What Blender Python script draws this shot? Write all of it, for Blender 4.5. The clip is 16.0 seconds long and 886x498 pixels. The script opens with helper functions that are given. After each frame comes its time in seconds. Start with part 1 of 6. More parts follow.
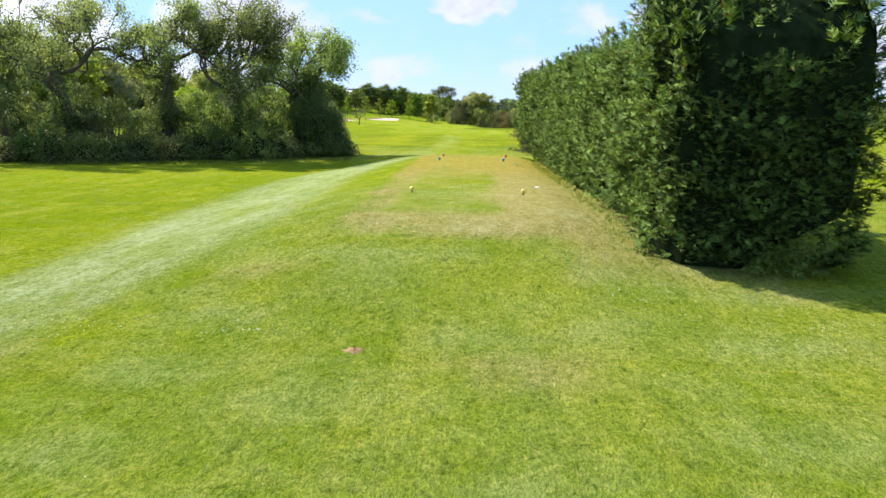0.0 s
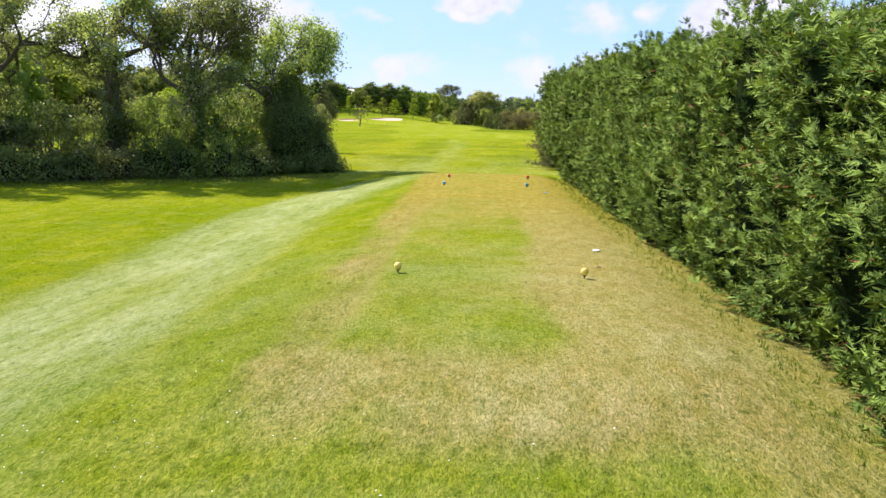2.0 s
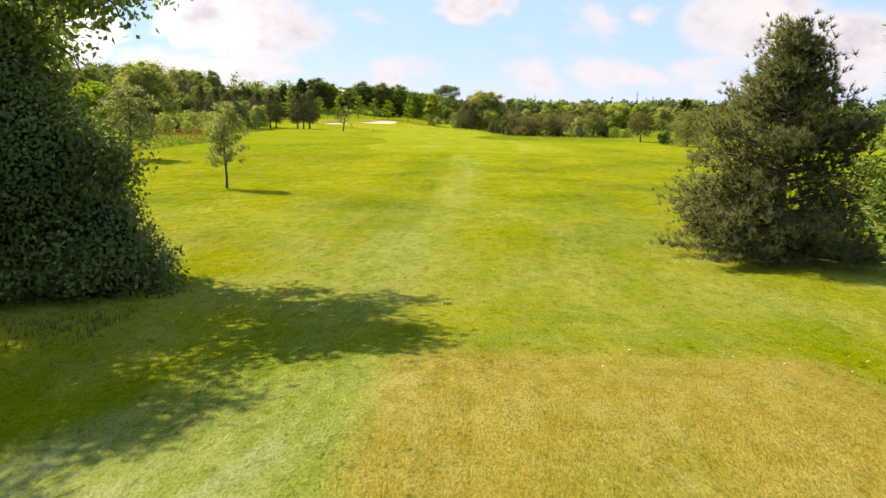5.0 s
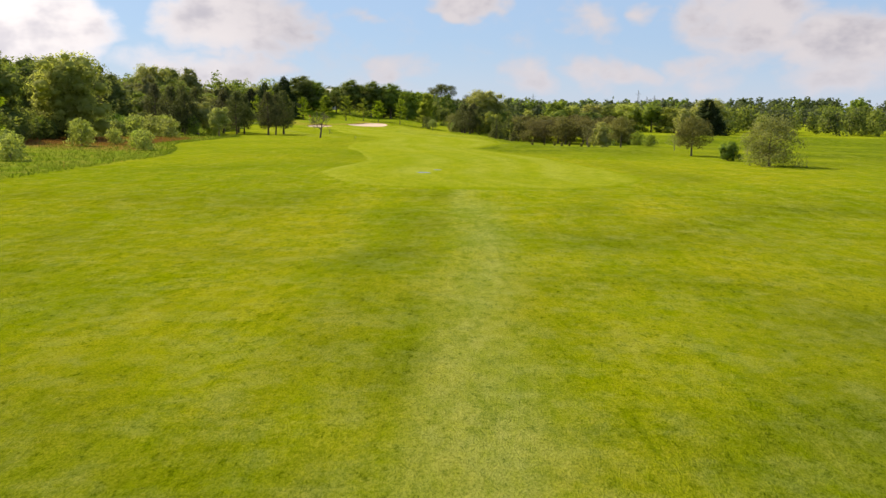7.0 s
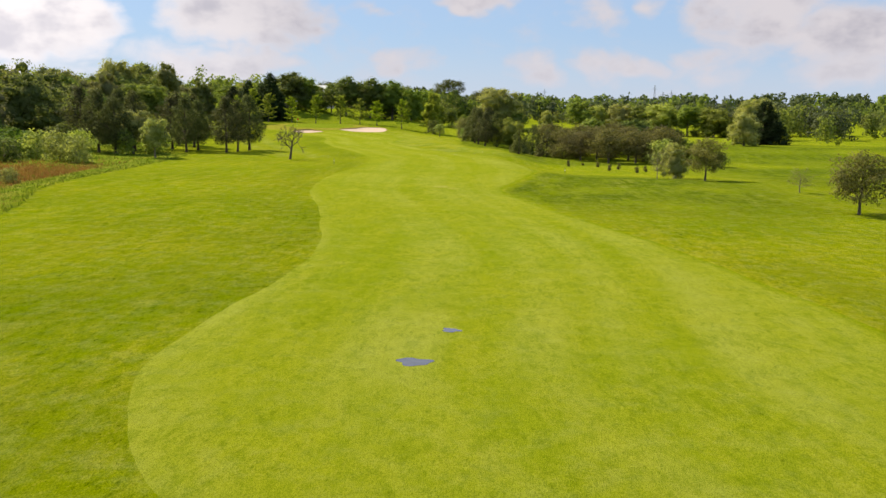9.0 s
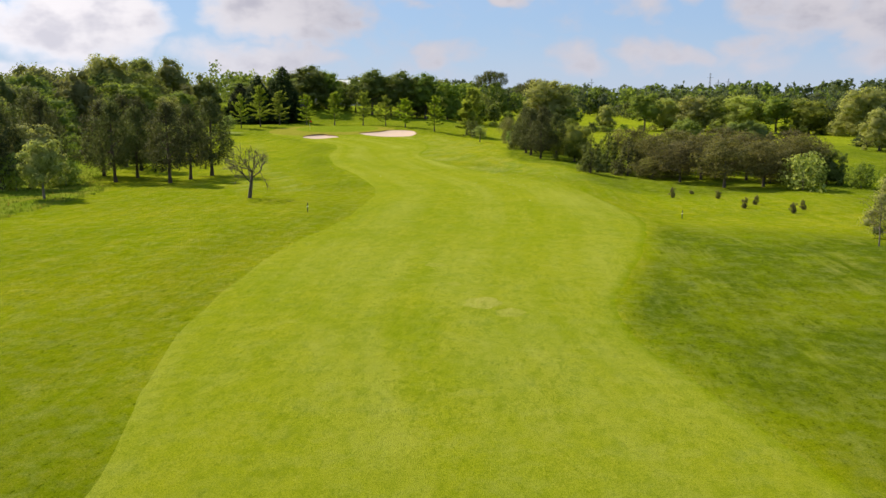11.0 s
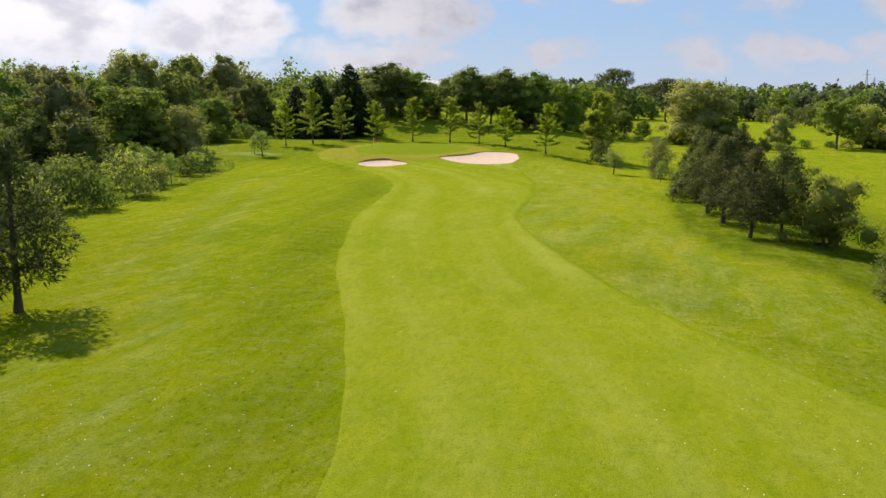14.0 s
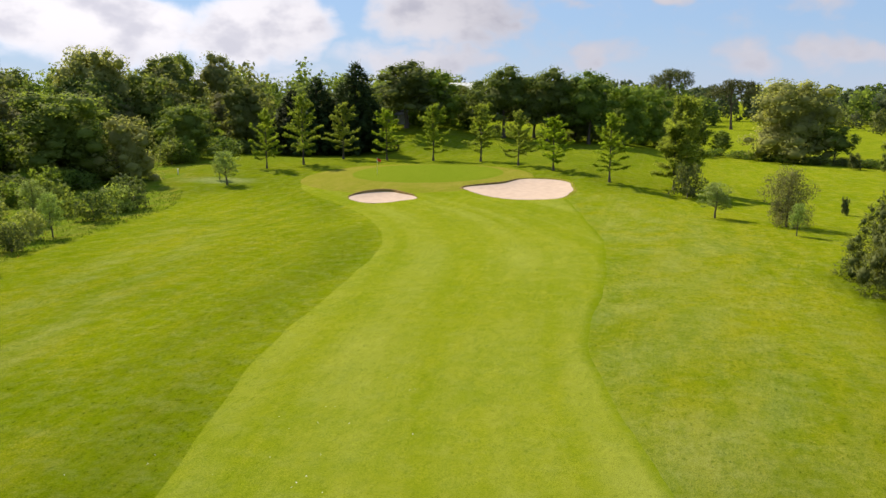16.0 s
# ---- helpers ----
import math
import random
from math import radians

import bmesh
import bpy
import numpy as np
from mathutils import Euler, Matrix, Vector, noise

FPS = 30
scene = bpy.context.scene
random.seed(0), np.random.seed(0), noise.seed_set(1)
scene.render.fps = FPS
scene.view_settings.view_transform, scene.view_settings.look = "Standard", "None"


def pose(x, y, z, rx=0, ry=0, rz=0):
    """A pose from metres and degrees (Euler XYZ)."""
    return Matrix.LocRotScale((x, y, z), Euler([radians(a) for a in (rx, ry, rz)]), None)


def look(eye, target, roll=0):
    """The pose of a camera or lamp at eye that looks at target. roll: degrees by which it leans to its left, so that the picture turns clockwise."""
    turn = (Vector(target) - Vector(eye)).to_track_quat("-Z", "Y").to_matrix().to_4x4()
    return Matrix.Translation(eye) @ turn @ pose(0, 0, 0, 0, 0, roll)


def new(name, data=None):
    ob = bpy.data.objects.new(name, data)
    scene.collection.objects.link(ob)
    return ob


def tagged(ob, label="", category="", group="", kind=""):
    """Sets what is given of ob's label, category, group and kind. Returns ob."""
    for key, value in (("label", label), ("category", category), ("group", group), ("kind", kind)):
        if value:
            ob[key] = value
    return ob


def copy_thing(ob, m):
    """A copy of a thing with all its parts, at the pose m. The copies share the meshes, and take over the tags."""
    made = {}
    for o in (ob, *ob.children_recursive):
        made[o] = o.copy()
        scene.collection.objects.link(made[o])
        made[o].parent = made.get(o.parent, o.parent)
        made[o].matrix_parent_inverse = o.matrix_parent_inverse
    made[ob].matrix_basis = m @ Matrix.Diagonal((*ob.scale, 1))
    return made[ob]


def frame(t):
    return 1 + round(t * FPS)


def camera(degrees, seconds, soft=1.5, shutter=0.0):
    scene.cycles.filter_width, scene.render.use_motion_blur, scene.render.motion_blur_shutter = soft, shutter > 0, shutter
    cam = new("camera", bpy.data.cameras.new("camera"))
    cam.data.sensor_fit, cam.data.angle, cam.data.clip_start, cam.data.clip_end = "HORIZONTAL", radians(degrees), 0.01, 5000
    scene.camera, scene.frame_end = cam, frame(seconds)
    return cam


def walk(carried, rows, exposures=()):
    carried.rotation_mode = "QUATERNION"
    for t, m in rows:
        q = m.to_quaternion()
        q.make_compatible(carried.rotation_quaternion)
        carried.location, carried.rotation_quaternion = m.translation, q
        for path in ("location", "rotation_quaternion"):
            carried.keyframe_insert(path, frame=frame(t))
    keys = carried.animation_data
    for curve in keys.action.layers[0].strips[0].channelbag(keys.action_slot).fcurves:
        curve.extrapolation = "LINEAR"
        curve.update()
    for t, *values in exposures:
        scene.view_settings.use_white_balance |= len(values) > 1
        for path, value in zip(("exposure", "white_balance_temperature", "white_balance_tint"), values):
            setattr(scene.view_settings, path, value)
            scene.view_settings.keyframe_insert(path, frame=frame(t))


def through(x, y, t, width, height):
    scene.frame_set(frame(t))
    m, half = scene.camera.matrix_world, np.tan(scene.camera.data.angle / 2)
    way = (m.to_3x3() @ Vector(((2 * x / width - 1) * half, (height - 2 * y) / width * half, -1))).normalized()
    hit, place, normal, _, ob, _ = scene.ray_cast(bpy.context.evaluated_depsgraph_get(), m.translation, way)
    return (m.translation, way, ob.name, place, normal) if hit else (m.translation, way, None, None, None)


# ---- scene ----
cam = camera(57.6, 16.0)
PATH = [
    (0, (0.753, -1.635, 2.454), (0.689, 0.338, 2.131), 1.0),
    (0.5, (0.642, 0.53, 2.69), (0.575, 2.502, 2.364), 0.6),
    (1, (0.537, 2.959, 2.889), (0.47, 4.931, 2.563), 0.9),
    (1.5, (0.452, 5.877, 3.011), (0.38, 7.848, 2.685), 0.9),
    (2, (0.333, 9.011, 3.054), (0.257, 10.983, 2.727), 0.9),
    (2.5, (0.178, 12.8, 3.029), (0.1, 14.772, 2.703), 0.9),
    (3, (-0.041, 17.577, 2.976), (-0.118, 19.549, 2.649), 0.9),
    (3.5, (-0.36, 23.057, 3.041), (-0.437, 25.029, 2.715), 0.9),
    (4, (-0.72, 29.155, 3.125), (-0.793, 31.127, 2.8), 1.0),
    (4.5, (-1.12, 35.509, 3.3), (-1.189, 37.481, 2.975), 1.3),
    (4.9, (-1.33, 40.95, 3.27), (-1.4, 42.92, 2.947), 0.9),
    (5, (-1.36, 42.75, 3.29), (-1.43, 44.72, 2.968), 0.9),
    (5.2, (-1.412, 45.3, 3.34), (-1.479, 47.272, 3.018), 0.9),
    (7.3, (-2.829, 76.009, 4.703), (-2.888, 77.981, 4.378), 0.9),
    (7.5, (-3.106, 79.737, 5.184), (-3.166, 81.709, 4.856), 0.9),
    (8, (-3.356, 89.453, 5.983), (-3.423, 91.424, 5.651), 1.0),
    (8.5, (-3.751, 99.187, 6.601), (-3.822, 101.157, 6.264), 1.0),
    (8.7, (-3.911, 102.913, 6.832), (-3.983, 104.883, 6.494), 1.0),
    (10.8, (-5.881, 146.184, 8.736), (-6.034, 148.145, 8.372), -0.1),
    (11, (-5.946, 150.101, 8.644), (-6.124, 152.06, 8.284), -0.0),
    (11.5, (-6.536, 160.288, 9.09), (-6.769, 162.241, 8.728), 0.1),
    (12, (-7.253, 170.271, 9.555), (-7.533, 172.218, 9.19), 0.1),
    (12.5, (-8.066, 180.187, 9.908), (-8.394, 182.126, 9.543), 0.1),
    (13, (-8.935, 189.656, 10.157), (-9.312, 191.586, 9.792), -0.1),
    (13.5, (-10.238, 199.554, 10.461), (-10.654, 201.476, 10.097), -0.0),
    (14, (-11.642, 209.018, 10.721), (-12.089, 210.933, 10.357), -0.0),
    (14.5, (-13.186, 218.608, 10.936), (-13.662, 220.517, 10.573), -0.1),
    (15, (-15.041, 228.309, 11.282), (-15.541, 230.211, 10.917), -0.0),
    (15.5, (-16.692, 237.382, 11.446), (-17.212, 239.279, 11.083), -0.1),
    (16, (-18.209, 246.462, 11.36), (-18.756, 248.352, 11.004), -0.2),
]
EXPOSURES = [(0.0, 1.1, 6250, 14), (1.0, 1.15, 6450, 17), (2.0, 1.1, 6700, 18), (3.5, 1.04, 7950, 17), (5.2, 1.03, 8150, 14), (7.3, 0.58, 7900, 13), (8.7, 0.58, 7800, 13), (11.0, 0.47, 7400, 13), (16.0, 0.48, 7300, 13)]
walk(cam, [(t, look(eye, target, roll)) for t, eye, target, roll in PATH], EXPOSURES)

# ---- world and sun ----
SUN_AZ, SUN_EL = radians(-54), radians(44)      # azimuth from +y towards +x
sun_dir = Vector((math.sin(SUN_AZ) * math.cos(SUN_EL), math.cos(SUN_AZ) * math.cos(SUN_EL), math.sin(SUN_EL)))
sun = new("sun", bpy.data.lights.new("sun", "SUN"))
sun.data.energy, sun.data.angle, sun.data.color = 5.0, radians(0.55), (1.0, 0.93, 0.80)
sun.matrix_world = look(sun_dir * 200, (0, 0, 0))


class Nodes:
    """Short hand for building node trees."""

    def __init__(self, tree):
        self.t = tree
        tree.nodes.clear()

    def add(self, kind, inputs=None, **props):
        n = self.t.nodes.new(kind)
        for k, v in props.items():
            setattr(n, k, v)
        for k, v in (inputs or {}).items():
            self.put(n.inputs[k], v)
        return n

    def put(self, socket, v):
        if isinstance(v, bpy.types.NodeSocket):
            self.t.links.new(v, socket)
        elif isinstance(v, bpy.types.Node):
            self.t.links.new(v.outputs[0], socket)
        else:
            socket.default_value = v

    def math(self, op, a, b=0.0, c=0.0, clamp=False):
        return self.add("ShaderNodeMath", {0: a, 1: b, 2: c}, operation=op, use_clamp=clamp).outputs[0]

    def mix(self, f, a, b, blend="MIX"):
        n = self.add("ShaderNodeMix", data_type="RGBA", blend_type=blend)
        self.put(n.inputs[0], f), self.put(n.inputs[6], a), self.put(n.inputs[7], b)
        return n.outputs[2]

    def noise(self, vec, scale, detail=4.0, rough=0.55, distort=0.0):
        n = self.add("ShaderNodeTexNoise", {"Scale": scale, "Detail": detail, "Roughness": rough, "Distortion": distort})
        if vec is not None:
            self.put(n.inputs["Vector"], vec)
        return n.outputs[0]

    def ramp(self, v, stops):
        n = self.add("ShaderNodeValToRGB", {0: v})
        el = n.color_ramp.elements
        while len(el) < len(stops):
            el.new(0.5)
        for e, (p, c) in zip(el, stops):
            e.position = p
            e.color = c if len(c) == 4 else (*c, 1)
        return n.outputs[0]

    def span(self, v, a, b, lo=0.0, hi=1.0):
        n = self.add("ShaderNodeMapRange", {0: v, 1: a, 2: b, 3: lo, 4: hi}, interpolation_type="SMOOTHSTEP")
        return n.outputs[0]


def make_world():
    w = bpy.data.worlds.new("sky")
    w.use_nodes = True
    scene.world = w
    k = Nodes(w.node_tree)
    sky = k.add("ShaderNodeTexSky", sky_type="NISHITA", sun_disc=False, sun_elevation=SUN_EL, sun_rotation=SUN_AZ,
                air_density=1.0, dust_density=0.6, ozone_density=1.4)
    way = k.add("ShaderNodeTexCoord").outputs["Generated"]
    sep = k.add("ShaderNodeSeparateXYZ", {0: way})
    az = k.math("ARCTAN2", sep.outputs[0], sep.outputs[1])
    el = k.math("ARCSINE", sep.outputs[2])
    # cumulus heaps (azimuth, elevation, half width, half height in degrees, thickness), their edges broken up by noise
    pos = k.add("ShaderNodeCombineXYZ", {0: az, 1: k.math("MULTIPLY", el, 1.5), 2: 0.0}).outputs[0]
    big = k.noise(pos, 7.0, 4.0, 0.5, 0.2)
    fine = k.noise(pos, 24.0, 6.0, 0.6, 0.4)
    ragged = k.math("ADD", k.math("MULTIPLY", k.math("SUBTRACT", big, 0.5), 1.5), k.math("MULTIPLY", k.math("SUBTRACT", fine, 0.5), 1.1))
    warp = k.add("ShaderNodeTexNoise", {"Vector": pos, "Scale": 9.0, "Detail": 3.0, "Roughness": 0.6}).outputs[1]
    warp = k.add("ShaderNodeSeparateXYZ", {0: warp})
    az = k.math("ADD", az, k.math("MULTIPLY", k.math("SUBTRACT", warp.outputs[0], 0.5), 0.16))
    el = k.math("ADD", el, k.math("MULTIPLY", k.math("SUBTRACT", warp.outputs[1], 0.5), 0.07))
    heap = 0.0
    for a, e, hw, hh, amount in CLOUDS:
        dx = k.math("DIVIDE", k.math("SUBTRACT", az, radians(a)), radians(hw))
        dy = k.math("DIVIDE", k.math("SUBTRACT", el, radians(e)), radians(hh))
        d = k.math("ADD", k.math("MULTIPLY", dx, dx), k.math("MULTIPLY", dy, dy))
        one = k.math("MULTIPLY", k.math("SUBTRACT", 1.0, d), amount)
        heap = k.math("MAXIMUM", heap, one)
    dens = k.math("ADD", heap, ragged)
    cover = k.span(dens, -0.05, 0.7)
    cloud = k.mix(k.span(dens, 0.25, 1.0), (5.6, 6.3, 8.0, 1), (6.6, 6.8, 7.9, 1))
    shade = k.math("MULTIPLY", k.span(k.noise(pos, 13.0, 4.0, 0.55), 0.42, 0.66), k.span(dens, 0.45, 1.1))
    cloud = k.mix(k.math("MULTIPLY", shade, 0.95), cloud, (4.4, 4.6, 5.8, 1))
    # clouds glow more towards the sun
    cloud = k.mix(1.0, cloud, k.add("ShaderNodeCombineColor", {0: k.span(az, -0.6, -0.15, 1.55, 0.97), 1: k.span(az, -0.6, -0.15, 1.55, 0.97), 2: k.span(az, -0.6, -0.15, 1.5, 0.98)}).outputs[0], "MULTIPLY")
    blue = k.mix(1.0, sky.outputs[0], (0.62, 0.92, 1.35, 1), "MULTIPLY")
    blue = k.mix(0.7, blue, (3.9, 6.0, 9.4, 1))
    col = k.mix(k.math("MULTIPLY", cover, 0.92), blue, cloud)
    haze = k.span(k.math("ARCSINE", sep.outputs[2]), 0.0, 0.10, 0.45, 0.0)
    col = k.mix(haze, col, (6.2, 7.0, 9.0, 1))
    bg = k.add("ShaderNodeBackground", {0: col, 1: SKY})
    k.add("ShaderNodeOutputWorld", {0: bg})


CLOUDS = [(-0.7, 7.5, 3.3, 1.15, 1.2), (-28.6, 4.8, 6.6, 2.7, 1.3), (-15.8, 6.0, 6.4, 2.7, 1.35), (-17.6, 3.1, 6.4, 1.2, 0.8), (7.6, 6.6, 3.0, 2.0, 0.75), (11.9, 7.4, 2.1, 1.0, 0.9),
          (9.7, 2.9, 3.3, 1.3, 0.8), (4.2, 2.9, 2.6, 1.3, 0.75), (-4.5, 3.2, 2.2, 1.0, 0.6), (18.4, 6.0, 5.4, 3.2, 1.0), (24.5, 4.6, 5.5, 3.0, 1.1), (15.5, 3.2, 3.6, 1.4, 0.7), (-39.4, 5.1, 8.5, 3.4, 1.35),
          (-30.1, 2.0, 6.5, 1.0, 0.7), (-21.3, 3.5, 3.2, 1.5, 0.7), (34, 5, 7, 3, 1.0), (-50, 7, 7, 5, 1.1), (-8.5, 6.4, 1.8, 0.8, 0.5), (-5, 13, 9, 2.5, 1.0), (18, 14, 10, 3, 1.0), (-60, 14, 14, 6, 1.0),
          (75, 14, 16, 6, 1.0), (150, 18, 30, 8, 0.9), (-130, 20, 30, 8, 0.9)]
SKY = 0.07
make_world()


# ---- materials ----
def material(name):
    m = bpy.data.materials.new(name)
    m.use_nodes = True
    return m, Nodes(m.node_tree)


def done(k, bsdf):
    k.add("ShaderNodeOutputMaterial", {0: bsdf})


def leaf_mat(name, dark, light, through=0.45, rough=0.75, dead=None, hue=0.0, vary=0.42, size=0.55, gloss=0.08, mottle=0.5):
    """Foliage: each leaf varies a little, each plant as a whole too; light passes through the leaves."""
    m, k = material(name)
    isl = k.add("ShaderNodeNewGeometry").outputs["Random Per Island"]
    info = k.add("ShaderNodeObjectInfo").outputs["Random"]
    tc = k.add("ShaderNodeTexCoord").outputs["Object"]
    big = k.noise(tc, size, 3.0)
    f = k.math("ADD", k.math("MULTIPLY", isl, vary), k.math("MULTIPLY", k.span(big, 0.3, 0.7), 1.0 - vary))
    col = k.mix(f, (*dark, 1), (*light, 1))
    fine = k.noise(tc, 4.2, 4.0, 0.72)
    col = k.mix(k.span(fine, 0.38, 0.58, mottle, 0.0), col, k.mix(1.0, col, (0.5, 0.55, 0.5, 1), "MULTIPLY"))
    if dead:
        col = k.mix(k.span(isl, 0.982, 0.988), col, (*dead, 1))
    hsv = k.add("ShaderNodeHueSaturation", {"Hue": k.math("ADD", 0.485 + hue, k.math("MULTIPLY", info, 0.03)), "Saturation": k.math("ADD", 0.85, k.math("MULTIPLY", info, 0.25)),
                                            "Value": k.math("ADD", 0.8, k.math("MULTIPLY", info, 0.4)), "Color": col})
    p = k.add("ShaderNodeBsdfPrincipled", {"Base Color": hsv, "Roughness": rough, "Specular IOR Level": gloss})
    tr = k.add("ShaderNodeBsdfTranslucent", {0: k.mix(1.0, hsv.outputs[0], (1.1, 1.1, 0.6, 1), "MULTIPLY")})
    done(k, k.add("ShaderNodeMixShader", {0: through, 1: p, 2: tr}))
    return m


def bark_mat(name, dark, light, scale=6.0):
    m, k = material(name)
    tc = k.add("ShaderNodeTexCoord").outputs["Object"]
    mp = k.add("ShaderNodeMapping", {0: tc, "Scale": (1, 1, 0.25)}).outputs[0]
    n = k.noise(mp, scale, 6.0, 0.65)
    lich = k.span(k.noise(tc, 1.3, 4.0), 0.55, 0.75)
    col = k.mix(n, (*dark, 1), (*light, 1))
    col = k.mix(k.math("MULTIPLY", lich, 0.5), col, (0.16, 0.17, 0.1, 1))
    b = k.add("ShaderNodeBump", {"Strength": 0.8, "Distance": 0.04, "Height": n})
    done(k, k.add("ShaderNodeBsdfPrincipled", {"Base Color": col, "Roughness": 0.9, "Normal": b}))
    return m


def grass_mat(name, a, b, c, straw, patch=0.35, bump=0.6, blade=14.0, stripe=0.0, dry_attr=False, streak=0.0, rim=None, clump=0.0, bleach=0.0, hollow=0.5):
    """Turf: two greens in broad patches, a yellower tone in small ones, dry straw, and fine blade relief."""
    m, k = material(name)
    tc = k.add("ShaderNodeTexCoord").outputs["Object"]
    broad = k.noise(tc, 0.055, 4.0, 0.6)
    long = k.add("ShaderNodeMapping", {0: tc, "Scale": (1.0, 0.42, 1)}).outputs[0]
    mid = k.noise(long, 0.55, 6.0, 0.68)
    tuft = k.noise(long, 3.6, 5.0, 0.72)
    mp = k.add("ShaderNodeMapping", {0: tc, "Scale": (1.25, 0.6, 1)}).outputs[0]
    blades = k.noise(mp, blade, 4.0, 0.75)
    col = k.mix(k.span(broad, 0.35, 0.65), (*a, 1), (*b, 1))
    col = k.mix(k.math("MULTIPLY", k.span(mid, 0.42, 0.68), patch * 2), col, (*c, 1))
    fleck = k.noise(tc, 9.0, 3.0, 0.7)
    col = k.mix(k.math("MULTIPLY", k.span(k.math("ADD", fleck, k.math("MULTIPLY", k.math("ADD", mid, tuft), 0.35)), 0.86, 1.12), patch * 1.4), col, (*straw, 1))
    if stripe:
        lane = k.add("ShaderNodeAttribute", attribute_name="lane").outputs["Fac"]
        along = k.math("MULTIPLY", k.add("ShaderNodeSeparateXYZ", {0: tc}).outputs[1], 0.035)
        way = k.add("ShaderNodeCombineXYZ", {0: lane, 1: along, 2: 0.0}).outputs[0]
        col = k.mix(k.math("MULTIPLY", k.math("MULTIPLY", k.span(k.noise(way, 0.30, 3.0, 0.5), 0.36, 0.68), k.span(k.noise(tc, 0.07, 4.0, 0.6), 0.32, 0.66, 0.15, 1.0)), stripe), col, (0.325, 0.35, 0.07, 1))
        col = k.mix(k.math("MULTIPLY", k.span(k.noise(way, 1.7, 3.0, 0.6), 0.5, 0.66), stripe * 0.22), col, (*straw, 1))
    if streak:
        sp = k.add("ShaderNodeMapping", {0: tc, "Scale": (0.9, 0.05, 1)}).outputs[0]
        col = k.mix(k.math("MULTIPLY", k.span(k.noise(sp, 1.2, 4.0, 0.6), 0.45, 0.7), streak), col, (*straw, 1))
    if dry_attr:
        dry = k.add("ShaderNodeAttribute", attribute_name="dry").outputs["Fac"]
        pale = k.add("ShaderNodeAttribute", attribute_name="pale").outputs["Fac"]
        longg = k.add("ShaderNodeAttribute", attribute_name="long").outputs["Fac"]
        deep = k.add("ShaderNodeAttribute", attribute_name="deep").outputs["Fac"]
        sere = k.add("ShaderNodeAttribute", attribute_name="sere").outputs["Fac"]
        col = k.mix(k.math("MULTIPLY", sere, k.span(k.math("ADD", mid, k.math("MULTIPLY", tuft, 0.5)), 0.5, 0.95, 0.35, 1.0)), col, (0.285, 0.285, 0.015, 1))
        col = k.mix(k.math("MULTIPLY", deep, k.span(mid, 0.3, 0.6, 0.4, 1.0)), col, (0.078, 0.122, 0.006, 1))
        rut = k.noise(k.add("ShaderNodeMapping", {0: tc, "Scale": (1.0, 0.05, 1)}).outputs[0], 1.1, 5.0, 0.7)
        rut = k.math("MULTIPLY", k.math("MULTIPLY", k.span(rut, 0.47, 0.66, 0.0, 0.5), k.span(k.noise(tc, 0.22, 4.0, 0.65), 0.42, 0.6)), k.span(k.add("ShaderNodeSeparateXYZ", {0: tc}).outputs[1], 212.0, 226.0, 1.0, 0.0))
        col = k.mix(k.math("MULTIPLY", deep, rut), col, (0.29, 0.30, 0.05, 1))
        dn = k.math("MULTIPLY", k.span(k.math("ADD", dry, k.math("MULTIPLY", k.math("SUBTRACT", mid, 0.5), 0.7)), 0.1, 1.0), 0.74)
        col = k.mix(dn, col, k.mix(k.span(k.add("ShaderNodeSeparateXYZ", {0: tc}).outputs[1], 27.0, 42.0), k.mix(k.span(tuft, 0.35, 0.65), (0.33, 0.245, 0.09, 1), (0.40, 0.315, 0.15, 1)), k.mix(k.span(tuft, 0.35, 0.65), (0.33, 0.23, 0.046, 1), (0.392, 0.297, 0.088, 1))))
        pn = k.math("MULTIPLY", pale, k.span(k.math("ADD", mid, k.math("MULTIPLY", tuft, 0.4)), 0.3, 0.85, 0.35, 1.0))
        col = k.mix(pn, col, k.mix(k.span(tuft, 0.35, 0.65), (0.31, 0.36, 0.17, 1), (0.42, 0.46, 0.28, 1)))
        lg = k.mix(k.span(mid, 0.4, 0.62), (0.12, 0.19, 0.012, 1), (0.19, 0.21, 0.03, 1))
        lg = k.mix(k.math("MULTIPLY", deep, k.span(mid, 0.35, 0.6, 0.4, 1.0)), lg, (0.25, 0.12, 0.045, 1))
        col = k.mix(k.math("MULTIPLY", longg, 0.85), col, lg)
    if rim:
        f = k.add("ShaderNodeAttribute", attribute_name="rim").outputs["Fac"]
        f = k.span(k.math("ADD", f, k.math("MULTIPLY", k.math("SUBTRACT", mid, 0.5), 0.5)), 0.15, 0.85)
        col = k.mix(f, col, k.mix(k.span(broad, 0.35, 0.65), (*rim[0], 1), (*rim[1], 1)))
    if clump:
        cl = k.noise(k.add("ShaderNodeMapping", {0: tc, "Scale": (1.0, 0.38, 1)}).outputs[0], 2.6, 8.0, 0.78, 0.4)
        where = k.span(k.noise(tc, 0.3, 4.0, 0.6), 0.36, 0.64, 0.5, 1.0)
        along = k.add("ShaderNodeSeparateXYZ", {0: tc}).outputs[1]
        where = k.math("MULTIPLY", where, k.math("MULTIPLY", k.span(along, 150.0, 230.0, 1.0, 0.6), k.span(along, 35.0, 70.0, 0.45, 1.0)))          # shorter cut towards the green
        col = k.mix(k.math("MULTIPLY", k.math("MULTIPLY", k.span(cl, 0.45, 0.62), where), clump), col, k.mix(1.0, col, (0.47, 0.61, 0.28, 1), "MULTIPLY"))
